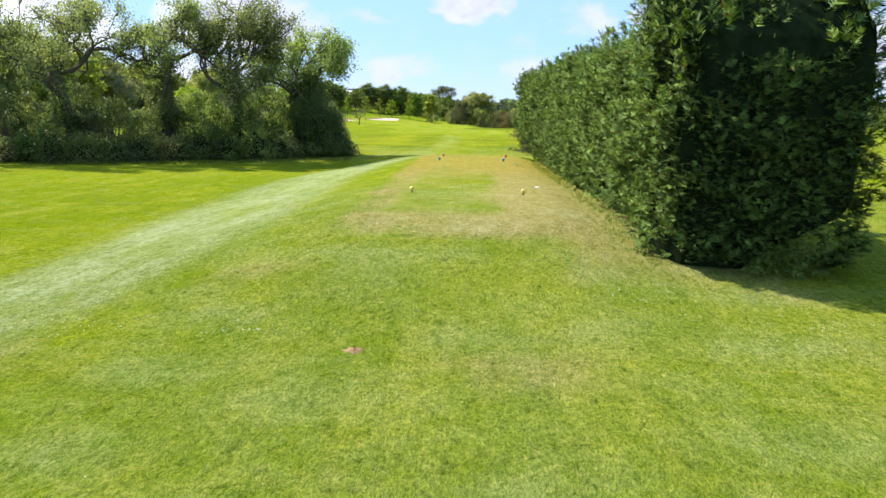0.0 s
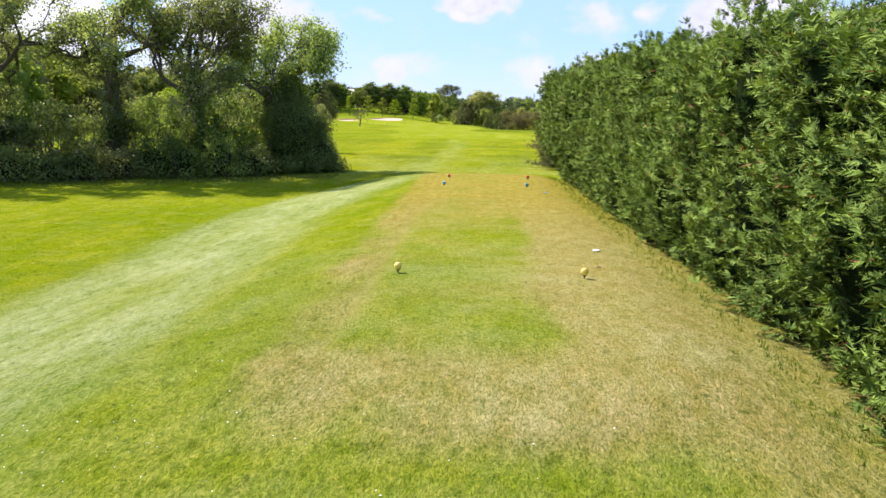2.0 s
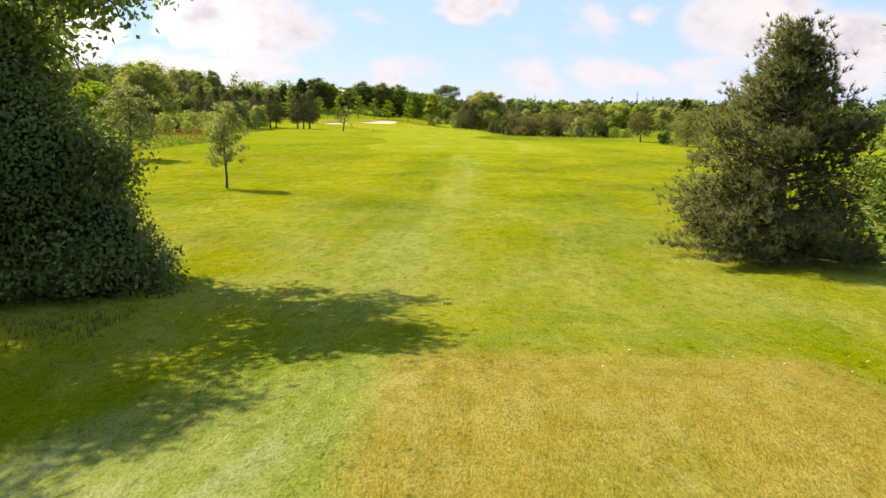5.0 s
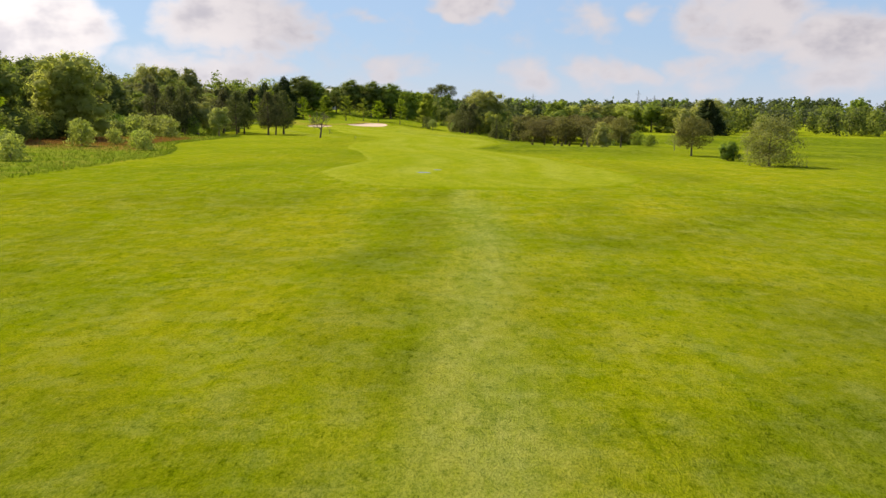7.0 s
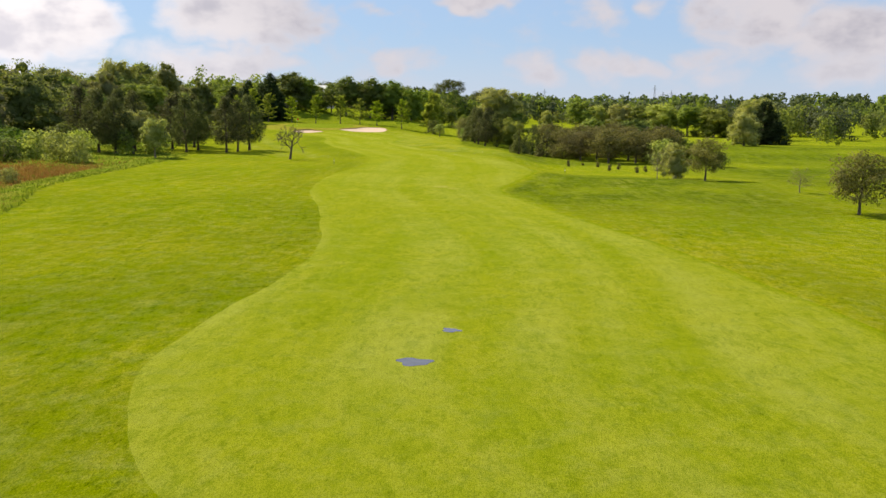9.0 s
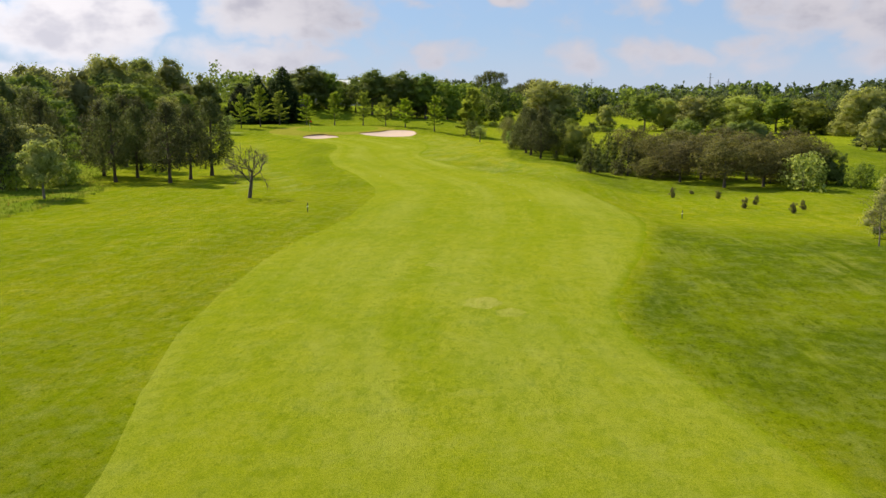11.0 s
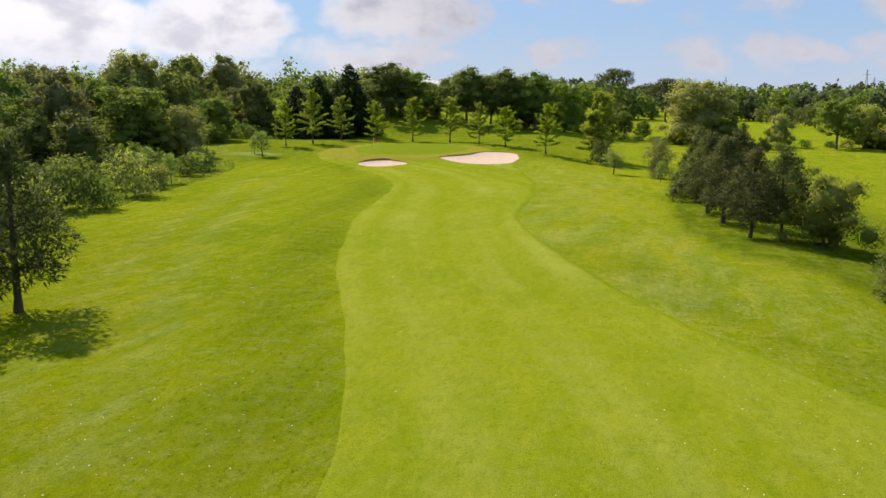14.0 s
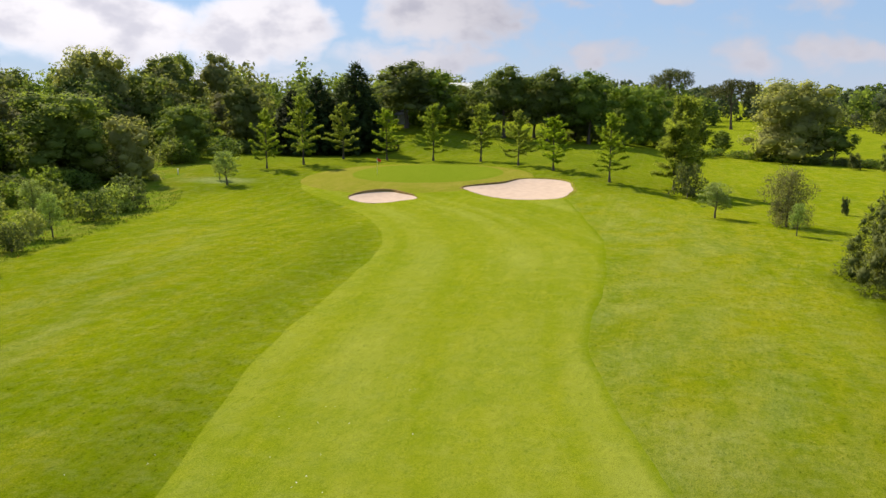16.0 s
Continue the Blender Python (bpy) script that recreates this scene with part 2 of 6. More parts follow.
    # thin bleached spots; shade between tufts and light on their tops painted by noise
    if bleach:
        col = k.mix(k.math("MULTIPLY", k.span(k.noise(tc, 0.9, 7.0, 0.74), 0.42, 0.72), bleach), col, k.mix(0.6, col, (0.36, 0.38, 0.15, 1)))
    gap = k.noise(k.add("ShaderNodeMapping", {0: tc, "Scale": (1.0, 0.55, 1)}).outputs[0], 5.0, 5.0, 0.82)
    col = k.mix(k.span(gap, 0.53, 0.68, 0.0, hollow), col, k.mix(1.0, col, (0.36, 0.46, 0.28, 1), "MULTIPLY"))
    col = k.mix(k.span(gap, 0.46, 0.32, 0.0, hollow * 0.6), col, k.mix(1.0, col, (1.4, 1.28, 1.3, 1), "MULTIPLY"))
    col = k.mix(k.span(blades, 0.40, 0.66, 0.0, 0.75), col, k.mix(1.0, col, (0.42, 0.5, 0.3, 1), "MULTIPLY"))
    grit = k.noise(mp, 9.5, 5.0, 0.85)
    near = k.span(k.add("ShaderNodeSeparateXYZ", {0: tc}).outputs[1], 15.0, 26.0, 1.0, 0.0)
    col = k.mix(k.math("MULTIPLY", near, k.span(grit, 0.50, 0.64, 0.0, 0.75)), col, k.mix(1.0, col, (0.42, 0.55, 0.3, 1), "MULTIPLY"))
    col = k.mix(k.math("MULTIPLY", near, k.span(grit, 0.48, 0.36, 0.0, 0.7)), col, k.mix(1.0, col, (1.5, 1.32, 1.7, 1), "MULTIPLY"))
    h = k.math("ADD", blades, k.math("MULTIPLY", tuft, 0.8))
    bp = k.add("ShaderNodeBump", {"Strength": bump, "Distance": 0.06, "Height": h})
    done(k, k.add("ShaderNodeBsdfPrincipled", {"Base Color": col, "Roughness": 0.9, "Specular IOR Level": 0.0, "Normal": bp}))
    return m


def plain_mat(name, col, rough=0.5, spec=0.5, noise_amount=0.12, scale=8.0, metal=0.0, bump=0.0):
    m, k = material(name)
    tc = k.add("ShaderNodeTexCoord").outputs["Object"]
    n = k.noise(tc, scale, 5.0, 0.6)
    c = k.mix(k.span(n, 0.3, 0.75, 0.0, 1.0), (*col, 1), tuple(v * (1 - noise_amount * 2) for v in col) + (1,))
    p = k.add("ShaderNodeBsdfPrincipled", {"Base Color": c, "Roughness": rough, "Specular IOR Level": spec, "Metallic": metal})
    if bump:
        k.put(p.inputs["Normal"], k.add("ShaderNodeBump", {"Strength": bump, "Distance": 0.03, "Height": n}))
    done(k, p)
    return m


M = {
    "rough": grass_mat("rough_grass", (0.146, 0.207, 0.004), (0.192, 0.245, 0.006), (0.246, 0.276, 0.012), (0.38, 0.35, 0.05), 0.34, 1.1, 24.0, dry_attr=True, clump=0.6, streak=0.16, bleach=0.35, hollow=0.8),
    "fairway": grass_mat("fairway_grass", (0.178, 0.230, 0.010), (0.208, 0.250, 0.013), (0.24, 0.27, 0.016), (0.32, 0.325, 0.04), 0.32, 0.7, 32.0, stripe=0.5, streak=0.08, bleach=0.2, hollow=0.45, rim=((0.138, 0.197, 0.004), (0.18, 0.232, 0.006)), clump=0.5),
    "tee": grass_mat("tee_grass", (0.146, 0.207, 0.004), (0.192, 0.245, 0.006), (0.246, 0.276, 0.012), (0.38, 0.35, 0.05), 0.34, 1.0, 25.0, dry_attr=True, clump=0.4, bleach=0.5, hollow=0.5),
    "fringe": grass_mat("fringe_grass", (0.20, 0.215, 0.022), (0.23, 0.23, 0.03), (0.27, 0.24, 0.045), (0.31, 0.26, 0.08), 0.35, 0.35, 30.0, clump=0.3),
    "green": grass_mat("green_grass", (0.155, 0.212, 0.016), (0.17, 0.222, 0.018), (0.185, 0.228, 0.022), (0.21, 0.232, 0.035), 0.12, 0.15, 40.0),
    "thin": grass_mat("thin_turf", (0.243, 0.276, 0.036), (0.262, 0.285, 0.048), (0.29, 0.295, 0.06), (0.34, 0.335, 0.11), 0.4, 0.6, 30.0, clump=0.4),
    "sand": plain_mat("bunker_sand", (0.50, 0.385, 0.30), 0.95, 0.1, 0.07, 1.2, bump=0.5),
    "lip": grass_mat("lip_turf", (0.23, 0.17, 0.06), (0.27, 0.17, 0.07), (0.32, 0.21, 0.09), (0.36, 0.26, 0.12), 0.5, 1.0, 9.0),
    "bark": bark_mat("oak_bark", (0.035, 0.028, 0.018), (0.13, 0.105, 0.075)),
    "bark_pale": bark_mat("young_bark", (0.09, 0.075, 0.055), (0.24, 0.21, 0.16)),
    "bark_pine": bark_mat("pine_bark", (0.03, 0.022, 0.017), (0.11, 0.075, 0.05)),
    "oak": leaf_mat("oak_leaf", (0.15, 0.215, 0.06), (0.40, 0.47, 0.185), 0.6),
    "ivy": leaf_mat("ivy_leaf", (0.04, 0.085, 0.02), (0.20, 0.27, 0.075), 0.4, 0.5, gloss=0.14),
    "bramble": leaf_mat("hedgerow_leaf", (0.13, 0.185, 0.05), (0.34, 0.40, 0.14), 0.52, dead=(0.24, 0.17, 0.09)),
    "leyland": leaf_mat("leyland_spray", (0.036, 0.105, 0.012), (0.25, 0.43, 0.052), 0.22, 0.7, dead=(0.26, 0.12, 0.04), vary=0.5, size=2.4, gloss=0.06, mottle=0.6),
    # near-black: the shade inside hedge and bushes as a colour
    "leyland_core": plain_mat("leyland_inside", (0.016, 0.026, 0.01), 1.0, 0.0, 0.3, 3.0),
    "pine": leaf_mat("pine_needle", (0.055, 0.072, 0.027), (0.135, 0.155, 0.058), 0.36),
    "pine_near": leaf_mat("grey_pine_needle", (0.065, 0.085, 0.024), (0.20, 0.225, 0.07), 0.36),
    "cypress": leaf_mat("cypress_spray", (0.02, 0.036, 0.013), (0.06, 0.085, 0.03), 0.2),
    "broad": leaf_mat("wood_leaf", (0.135, 0.185, 0.042), (0.26, 0.315, 0.075), 0.6, mottle=0.25),
    "broad_dark": leaf_mat("dark_wood_leaf", (0.105, 0.15, 0.04), (0.205, 0.255, 0.068), 0.58, mottle=0.25),
    "broad_lime": leaf_mat("lime_leaf", (0.18, 0.24, 0.03), (0.37, 0.43, 0.07), 0.62, mottle=0.3),
    "broad_brown": leaf_mat("budding_leaf", (0.16, 0.175, 0.065), (0.27, 0.28, 0.11), 0.52, mottle=0.25),
    # lighter and bluish: distance haze mixed into the leaf colour
    "far": leaf_mat("hazed_wood_leaf", (0.06, 0.085, 0.045), (0.13, 0.155, 0.08), 0.4, mottle=0.3),
    "broad_olive": leaf_mat("olive_leaf", (0.28, 0.31, 0.09), (0.43, 0.46, 0.15), 0.62, mottle=0.15),
    "ginkgo": leaf_mat("fresh_leaf", (0.17, 0.25, 0.03), (0.36, 0.43, 0.06), 0.62, mottle=0.25),
    "plum": leaf_mat("plum_leaf", (0.092, 0.092, 0.036), (0.205, 0.19, 0.078), 0.45),
    "shrub": leaf_mat("shrub_leaf", (0.08, 0.135, 0.025), (0.215, 0.27, 0.08), 0.5),
    "white": leaf_mat("silver_leaf", (0.22, 0.28, 0.06), (0.5, 0.56, 0.17), 0.5),
    "blade": leaf_mat("long_grass_blade", (0.08, 0.14, 0.012), (0.17, 0.215, 0.03), 0.4, 0.6, dead=(0.3, 0.15, 0.06)),
    "sorrel": leaf_mat("sorrel_seed", (0.20, 0.10, 0.035), (0.34, 0.17, 0.06), 0.4, 0.8),
    "lawn": leaf_mat("lawn_blade", (0.17, 0.25, 0.02), (0.36, 0.40, 0.12), 0.4, 0.7, dead=(0.42, 0.34, 0.16)),
    "yellow": plain_mat("yellow_marker", (0.80, 0.60, 0.12), 0.35, 0.5, 0.06),
    "blue": plain_mat("blue_marker", (0.03, 0.22, 0.42), 0.3, 0.5, 0.06),
    "red": plain_mat("red_marker", (0.5, 0.06, 0.025), 0.3, 0.5, 0.06),
    "post": plain_mat("dark_post", (0.02, 0.02, 0.02), 0.6, 0.4, 0.2),
    "white_paint": plain_mat("white_paint", (0.78, 0.78, 0.74), 0.6, 0.4, 0.05),
    "steel": plain_mat("mast_steel", (0.22, 0.22, 0.23), 0.5, 0.5, 0.1, metal=0.6),
    "wall": plain_mat("weathered_wall", (0.46, 0.44, 0.41), 0.9, 0.2, 0.1, 1.5, bump=0.3),
    "stone": plain_mat("grey_stone_wall", (0.3, 0.28, 0.25), 0.9, 0.2, 0.15, 2.0, bump=0.6),
    "slate": plain_mat("slate_roof", (0.13, 0.13, 0.14), 0.6, 0.4, 0.1, 3.0),
    "glass": plain_mat("dark_window", (0.03, 0.035, 0.04), 0.1, 0.6, 0.05),
    "daisy": plain_mat("daisy_petal", (0.8, 0.8, 0.76), 0.7, 0.2, 0.03),
    "flag": plain_mat("red_flag", (0.6, 0.04, 0.03), 0.8, 0.2, 0.05),
    "water": plain_mat("standing_water", (0.10, 0.10, 0.11), 0.08, 0.5, 0.1, 3.0),
    "mole": plain_mat("fresh_molehill", (0.30, 0.20, 0.09), 0.95, 0.1, 0.25, 12.0, bump=0.8),
}


# ---- terrain ----
def ss(a, b, v):
    u = np.clip((v - a) / (b - a), 0, 1)
    return u * u * (3 - 2 * u)


def terrain(x, y):
    """Height of the ground: a raised tee, a shallow hollow in front of it, the green on a rise, hills far off."""
    x, y = np.asarray(x, float), np.asarray(y, float)
    tee = ss(8.5, 20.0, y) * ss(-9.5, -1.3, x) * (1 - 0.33 * ss(2.8, 6.5, x))
    field = -0.45 * (1 - ss(95, 130, y)) * (1 - ss(4, 9, -x)) - 0.55 * ss(4, 9, -x) * (1 - ss(95, 130, y))
    past = ss(50, 62, y)
    h = -1.1 * (1 - tee) * (1 - past) + field * past
    h = h - 1.25 * ss(-2, 9, x) * ss(195, 226, y) * (1 - ss(262, 292, y))
    h = h + 2.2 * ss(318, 366, y) * ss(8, 34, -x)
    h = h - 0.8 * ss(300, 340, y) * ss(-30, 0, x) * (1 - ss(380, 450, y))
    slope = 0.9 * ss(10, 34, -x) + 1.4 * ss(34, 55, -x) + 2.4 * ss(52, 74, -x)
    h = h + np.maximum(slope * ss(378, 412, y), 3.0 * ss(385, 470, y) * ss(10, 50, -x))
    h = h + 6 * ss(620, 1000, y) + 6 * ss(80, 420, x) * ss(620, 900, y) + 6 * ss(1000, 1400, y)
    h = h + 0.10 * np.sin(x * 0.21 + 0.5) * np.sin(y * 0.13) * ss(60, 110, y)
    return h


# centre, and radius by direction in degrees
BUNKERS = [((-36.2, 343.1), [(-176, 7.6), (-157, 6.5), (-132, 6.3), (-109, 6.9), (-85, 7.9), (-49, 8.2), (-20, 6.5), (24, 6.2), (55, 8.0), (72, 8.3), (99, 8.0), (113, 6.0), (127, 4.8), (145, 4.9), (162, 5.6)]),
           ((-51.1, 334.5), [(-176, 4.1), (-129, 3.4), (-88, 3.7), (-30, 3.5), (-5, 4.5), (15, 4.0), (45, 3.2), (68, 3.1), (90, 3.7), (109, 3.9), (139, 4.0)])]


def bunker_radius(a, n):
    table = BUNKERS[n][1]
    d = np.degrees(np.mod(np.asarray(a) + np.pi, 2 * np.pi) - np.pi)
    return sum(np.interp(d + s, [t[0] for t in table], [t[1] for t in table], period=360) for s in (-7, -3.5, 0, 3.5, 7)) / 5


def bunker_depth(x, y):
    """0 outside, 1 well inside a bunker."""
    x, y = np.asarray(x, float), np.asarray(y, float)
    out = np.zeros(np.broadcast(x, y).shape)
    for n, ((cx, cy), _) in enumerate(BUNKERS):
        dx, dy = x - cx, y - cy
        r = np.hypot(dx, dy) / bunker_radius(np.arctan2(dy, dx), n)
        out = np.maximum(out, 1 - ss(0.86, 1.0, r))
    return out


def ground_z(x, y):
    return terrain(x, y) - 0.9 * bunker_depth(x, y)


def poly_x(points, y):
    """x of a boundary given as (y, x) rows, smooth between them."""
    ys, xs = np.array([p[0] for p in points]), np.array([p[1] for p in points])
    y = np.asarray(y, float)
    d = np.linspace(-4.0, 4.0, 11)
    return sum(np.interp(y + s, ys, xs) for s in d) / len(d)


LONG_EDGE = [(60, -60), (85, -45), (100, -33), (125, -31.8), (150, -32.6), (165, -37), (175, -41.4), (193, -43.7), (226, -46), (236, -53),
             (250, -57), (258, -57), (274, -61), (300, -67.5), (324, -72), (345, -84), (370, -100), (480, -130)]


FAIR = [(110, -13.8, 10), (131, -13.8, 10), (135, -13.3, 9.7), (142, -12.5, 8.6), (153, -12.9, 5.6), (166, -15.8, 1.8),
        (171, -17.2, 0.2), (178, -18.8, -1.6), (182.5, -19.6, -2.4), (190, -20.2, -0.9), (196.5, -20, 0.9), (208, -19.0, 3.1), (222, -19.2, 3.2), (232, -20.8, 0.6),
        (238, -22.6, -2.2), (245, -25.4, -6.7), (252, -28.4, -11), (263, -32.3, -15.6), (274, -35.5, -20), (285, -37.7, -22.5), (303, -40.3, -22.9), (312, -43, -24), (321, -47.6, -25.5), (328, -53, -27.5), (333, -59, -29), (338, -64, -31), (348, -67, -34)]


def value_noise(x, y, scale, seed=0):
    return np.array([noise.noise((float(a) / scale, float(b) / scale, seed)) for a, b in zip(np.ravel(x), np.ravel(y))]).reshape(np.shape(x))


def zones(x, y):
    """How dry, how pale and how long the grass is."""
    n = value_noise(x, y, 2.2, 3) * 0.5 + value_noise(x, y, 0.8, 5) * 0.25
    tee = ss(-2.7, -2.1, x + 0.5 * n) * ss(4.6, 3.8, x + 0.5 * n) * ss(15.8, 17.4, y + n) * ss(55.6, 53.4, y + n)
    left_band = 0.45 * ss(0.8, 0.15, np.abs(x + 1.95 + 0.3 * n)) * ss(18, 21, y)
    right_side = 0.78 * ss(1.1, 2.3, x + 0.7 * n)
    front_band = 0.5 * ss(2.0, 0.5, np.abs(y - 18.0 + n))
    far = 0.62 * ss(27, 40, y) * (1 - 0.22 * ss(1.5, 0.4, np.abs(x - 0.3 + 0.6 * n)))
    dry = tee * np.clip(0.33 + left_band + np.maximum(right_side, far) + front_band + 0.55 * n, 0, 1)
    dry = np.maximum(dry, 0.7 * ss(2.2, 3.6, x + n) * ss(7.5, 4.6, x) * ss(12.5, 15, y) * ss(54, 50, y))          # under the hedge
    dry = np.maximum(dry, 0.55 * np.clip(2.4 * value_noise(x / 1.6, y, 1.7, 51) - 0.12, 0, 1) * ss(5, 9, y) * ss(19, 15, y) * ss(-9, -6, x))
    # the pale trodden track that crosses to the tee, sharp on its outer side
    trail_l = np.interp(y, [0, 10, 14, 24, 30, 38, 45, 50, 53, 56, 62], [-7.6, -8.7, -9.0, -9.5, -9.7, -9.9, -9.3, -8.2, -6.2, -4.4, -3.0])
    trail_r = np.interp(y, [0, 10, 13.5, 17.5, 22, 30, 36, 41, 46, 50, 60], [-7.0, -6.3, -5.8, -4.6, -4.5, -4.7, -5.0, -4.6, -3.6, -2.9, -0.6])
    lines_ = 0.75 + 0.5 * value_noise(x - 0.5 * (trail_l + trail_r), y / 9.0, 0.45, 17)
    pale = ss(-0.35, 0.55, x - trail_l + 0.5 * n) * ss(0.9, -1.0, x - trail_r + 0.5 * n) * ss(3, 9, y) * ss(57, 48, y) * np.clip(lines_, 0, 1) * 0.8
    pale = np.maximum(pale, (0.08 + 0.22 * np.clip(2.2 * value_noise(x / 1.8, y, 1.3, 53) - 0.1, 0, 1)) * ss(34, 20, y) * ss(-6, -4, x))
    pale = np.maximum(pale, 0.35 * (1 - dry) * ss(1.3, 0.3, np.abs(y - 24.6 + 0.6 * n)) * ss(-2.2, -0.8, x) * ss(3.0, 1.4, x))
    pale = np.maximum(pale, 0.30 * ss(2.0, 0.4, np.abs(x + 3.4 + 0.6 * n)) * ss(54, 60, y + 2 * n) * ss(76, 66, y))
    pale = np.maximum(pale, 0.45 * np.clip(2.5 * value_noise(x / 2.0, y, 1.6, 61) - 0.2, 0, 1) * ss(-9, -6, x) * ss(1, -3, x) * ss(55, 58, y) * ss(68, 62, y))
    pale = np.maximum(pale, 0.2 * np.clip(0.5 + 1.5 * value_noise(x, y / 3.0, 2.4, 91), 0, 1) * ss(53, 58, y) * ss(84, 68, y))
    wheel = np.interp(y, [222, 229, 240, 251, 272, 293, 310, 320], [-27.0, -28.2, -32.5, -38.2, -46.5, -52.5, -58.0, -61])
    pale = np.maximum(pale, 0.2 * np.maximum(ss(0.9, 0.2, np.abs(x - wheel + 0.5 * n)), ss(0.9, 0.2, np.abs(x - wheel + 4.5 + 0.5 * n))) * np.clip(0.8 + 1.6 * value_noise(x, y, 3.0, 81), 0, 1) * ss(222, 232, y) * ss(322, 306, y))
    strip = 0.35 * ss(2.0, 0.6, np.abs(x - 6.5 + n)) + 0.3 * ss(3.0, 0.6, np.abs(x + 9.5 + n))
    sere = np.clip(0.45 + 0.5 * n + 0.5 * value_noise(x, y, 9.0, 21) + strip, 0, 1) * ss(52, 60, y) * ss(124, 110, y)
    lane = ss(1.7, 0.5, np.abs(x + 2.1 + 0.5 * n))                                     # a freshly cut strip
    pale = np.maximum(pale, 0.2 * lane * np.clip(0.8 + 1.2 * value_noise(x, y / 4, 2.0, 113), 0, 1) * ss(58, 66, y) * ss(150, 112, y))
    sere = np.maximum(sere, (0.5 - 0.35 * ss(215, 250, y)) * np.clip(0.3 + 1.5 * value_noise(x, y, 14.0, 12), 0, 1) * ss(124, 140, y))
    sere = np.maximum(sere, 0.55 * ss(-8, -2, x) * ss(34, 20, x) * ss(120, 130, y) * ss(160, 148, y))
    bank = np.interp(y, [150, 166, 171, 178, 182.5, 190, 196.5, 208, 222, 232, 238, 245, 252, 263, 274, 285, 303], [7.5, 2.6, 1.0, -0.8, -1.6, -0.1, 1.7, 3.9, 4.0, 1.4, -1.4, -5.9, -10.2, -14.8, -19.2, -21.7, -22.1])
    deep = np.clip(1.0 + 1.2 * value_noise(x, y, 7.0, 8), 0, 1) * ss(-0.4, 0.9, x - bank + 0.6 * n) * ss(32, 18, x) * ss(150, 184, y) * ss(216, 202, y)
    deep = np.maximum(deep, 0.42 * np.clip(0.55 + 1.8 * value_noise(x, y / 2, 4.0, 71), 0, 1) * ss(1.0, 2.5, x - bank + 0.6 * n) * ss(7.0, 3.5, x - bank) * ss(226, 236, y) * ss(280, 268, y))
    under = np.interp(y, [236, 250, 260, 273, 290, 306], [9.0, 4.5, 1.4, -2.5, -6.5, -9.5])
    deep = np.maximum(deep, 0.8 * ss(-0.3, 0.8, x - under + n) * ss(20, 14, x - under) * ss(238, 246, y) * ss(310, 300, y))
    field = ss(60, 72, y) * ss(126, 112, y) * (1 - lane)
    deep = np.maximum(deep, field * np.clip(0.08 + 0.9 * value_noise(x, y, 5.0, 31) + 0.35 * ss(-7.5, -5.5, x) * ss(-3.0, -3.6, x) + 0.25 * ss(0, 6, x), 0, 0.8))
    deep = np.maximum(deep, 0.36 * np.clip(0.6 + 1.8 * value_noise(x, y, 9.0, 9), 0, 1) * ss(-10, -13, x) * ss(-34, -20, x) * ss(92, 110, y) * ss(200, 170, y))
    deep = np.maximum(deep, 0.16 * np.clip(0.6 + 1.3 * value_noise(x, y, 11.0, 15), 0, 1) * ss(140, 180, y) * ss(400, 370, y) * ss(-15, -21, x + 0.19 * (y - 225)))
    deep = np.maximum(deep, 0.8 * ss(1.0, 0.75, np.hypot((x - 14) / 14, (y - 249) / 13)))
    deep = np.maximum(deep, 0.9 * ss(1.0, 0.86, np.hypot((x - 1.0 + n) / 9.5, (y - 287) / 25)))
    fl, fr = (np.interp(y, [f[0] for f in FAIR], [f[m] for f in FAIR]) for m in (1, 2))
    d = x - fl + 0.8 * n
    beside = np.clip(0.75 + 0.9 * value_noise(x, y / 3, 4.0, 101), 0, 1)
    deep = np.maximum(deep, 0.5 * beside * ss(-8.5, -3.0, d) * ss(0.4, -0.3, d) * ss(150, 190, y) * ss(345, 330, y))          # lusher beside the fairway
    sere = np.maximum(sere, 0.5 * np.clip(0.6 + 1.2 * value_noise(x, y / 4, 3.0, 103), 0, 1) * ss(-9, -12, d) * ss(-24, -19, d) * ss(225, 245, y) * ss(330, 310, y))
    deep = np.maximum(deep, 0.75 * beside * ss(-0.3, 0.6, x - fr - 0.8 + 0.6 * n) * ss(7, 3, x - fr) * ss(124, 130, y) * ss(156, 142, y))
    # cloud shade round and behind the green, painted as darker grass
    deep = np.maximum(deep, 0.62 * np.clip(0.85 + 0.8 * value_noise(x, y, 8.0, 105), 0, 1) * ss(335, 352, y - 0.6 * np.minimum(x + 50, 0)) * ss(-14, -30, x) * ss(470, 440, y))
    side = x - fr + 0.8 * n
    pale = np.maximum(pale, 0.4 * ss(1.0, 0.4, np.hypot((x + 77.5) / 6.5, (y - 343.0) / 3.2) + 0.5 * n))          # trodden round two young trees
    sere = np.maximum(sere, 0.6 * np.clip(0.6 + 1.3 * value_noise(x, y / 3, 4.0, 107), 0, 1) * ss(0.2, 2.0, side) * ss(30, 18, side) * ss(248, 262, y) * ss(345, 330, y))
    pale = np.maximum(pale, 0.16 * np.clip(0.4 + 1.8 * value_noise(x + 0.35 * y, y / 6, 1.4, 109), 0, 1) * ss(-1.0, 1.0, side) * ss(16, 8, side) * ss(236, 255, y) * ss(345, 330, y))
    edge = poly_x(LONG_EDGE, y)
    longg = ss(edge + 0.4, edge - 0.8, x) * ss(80, 92, y)
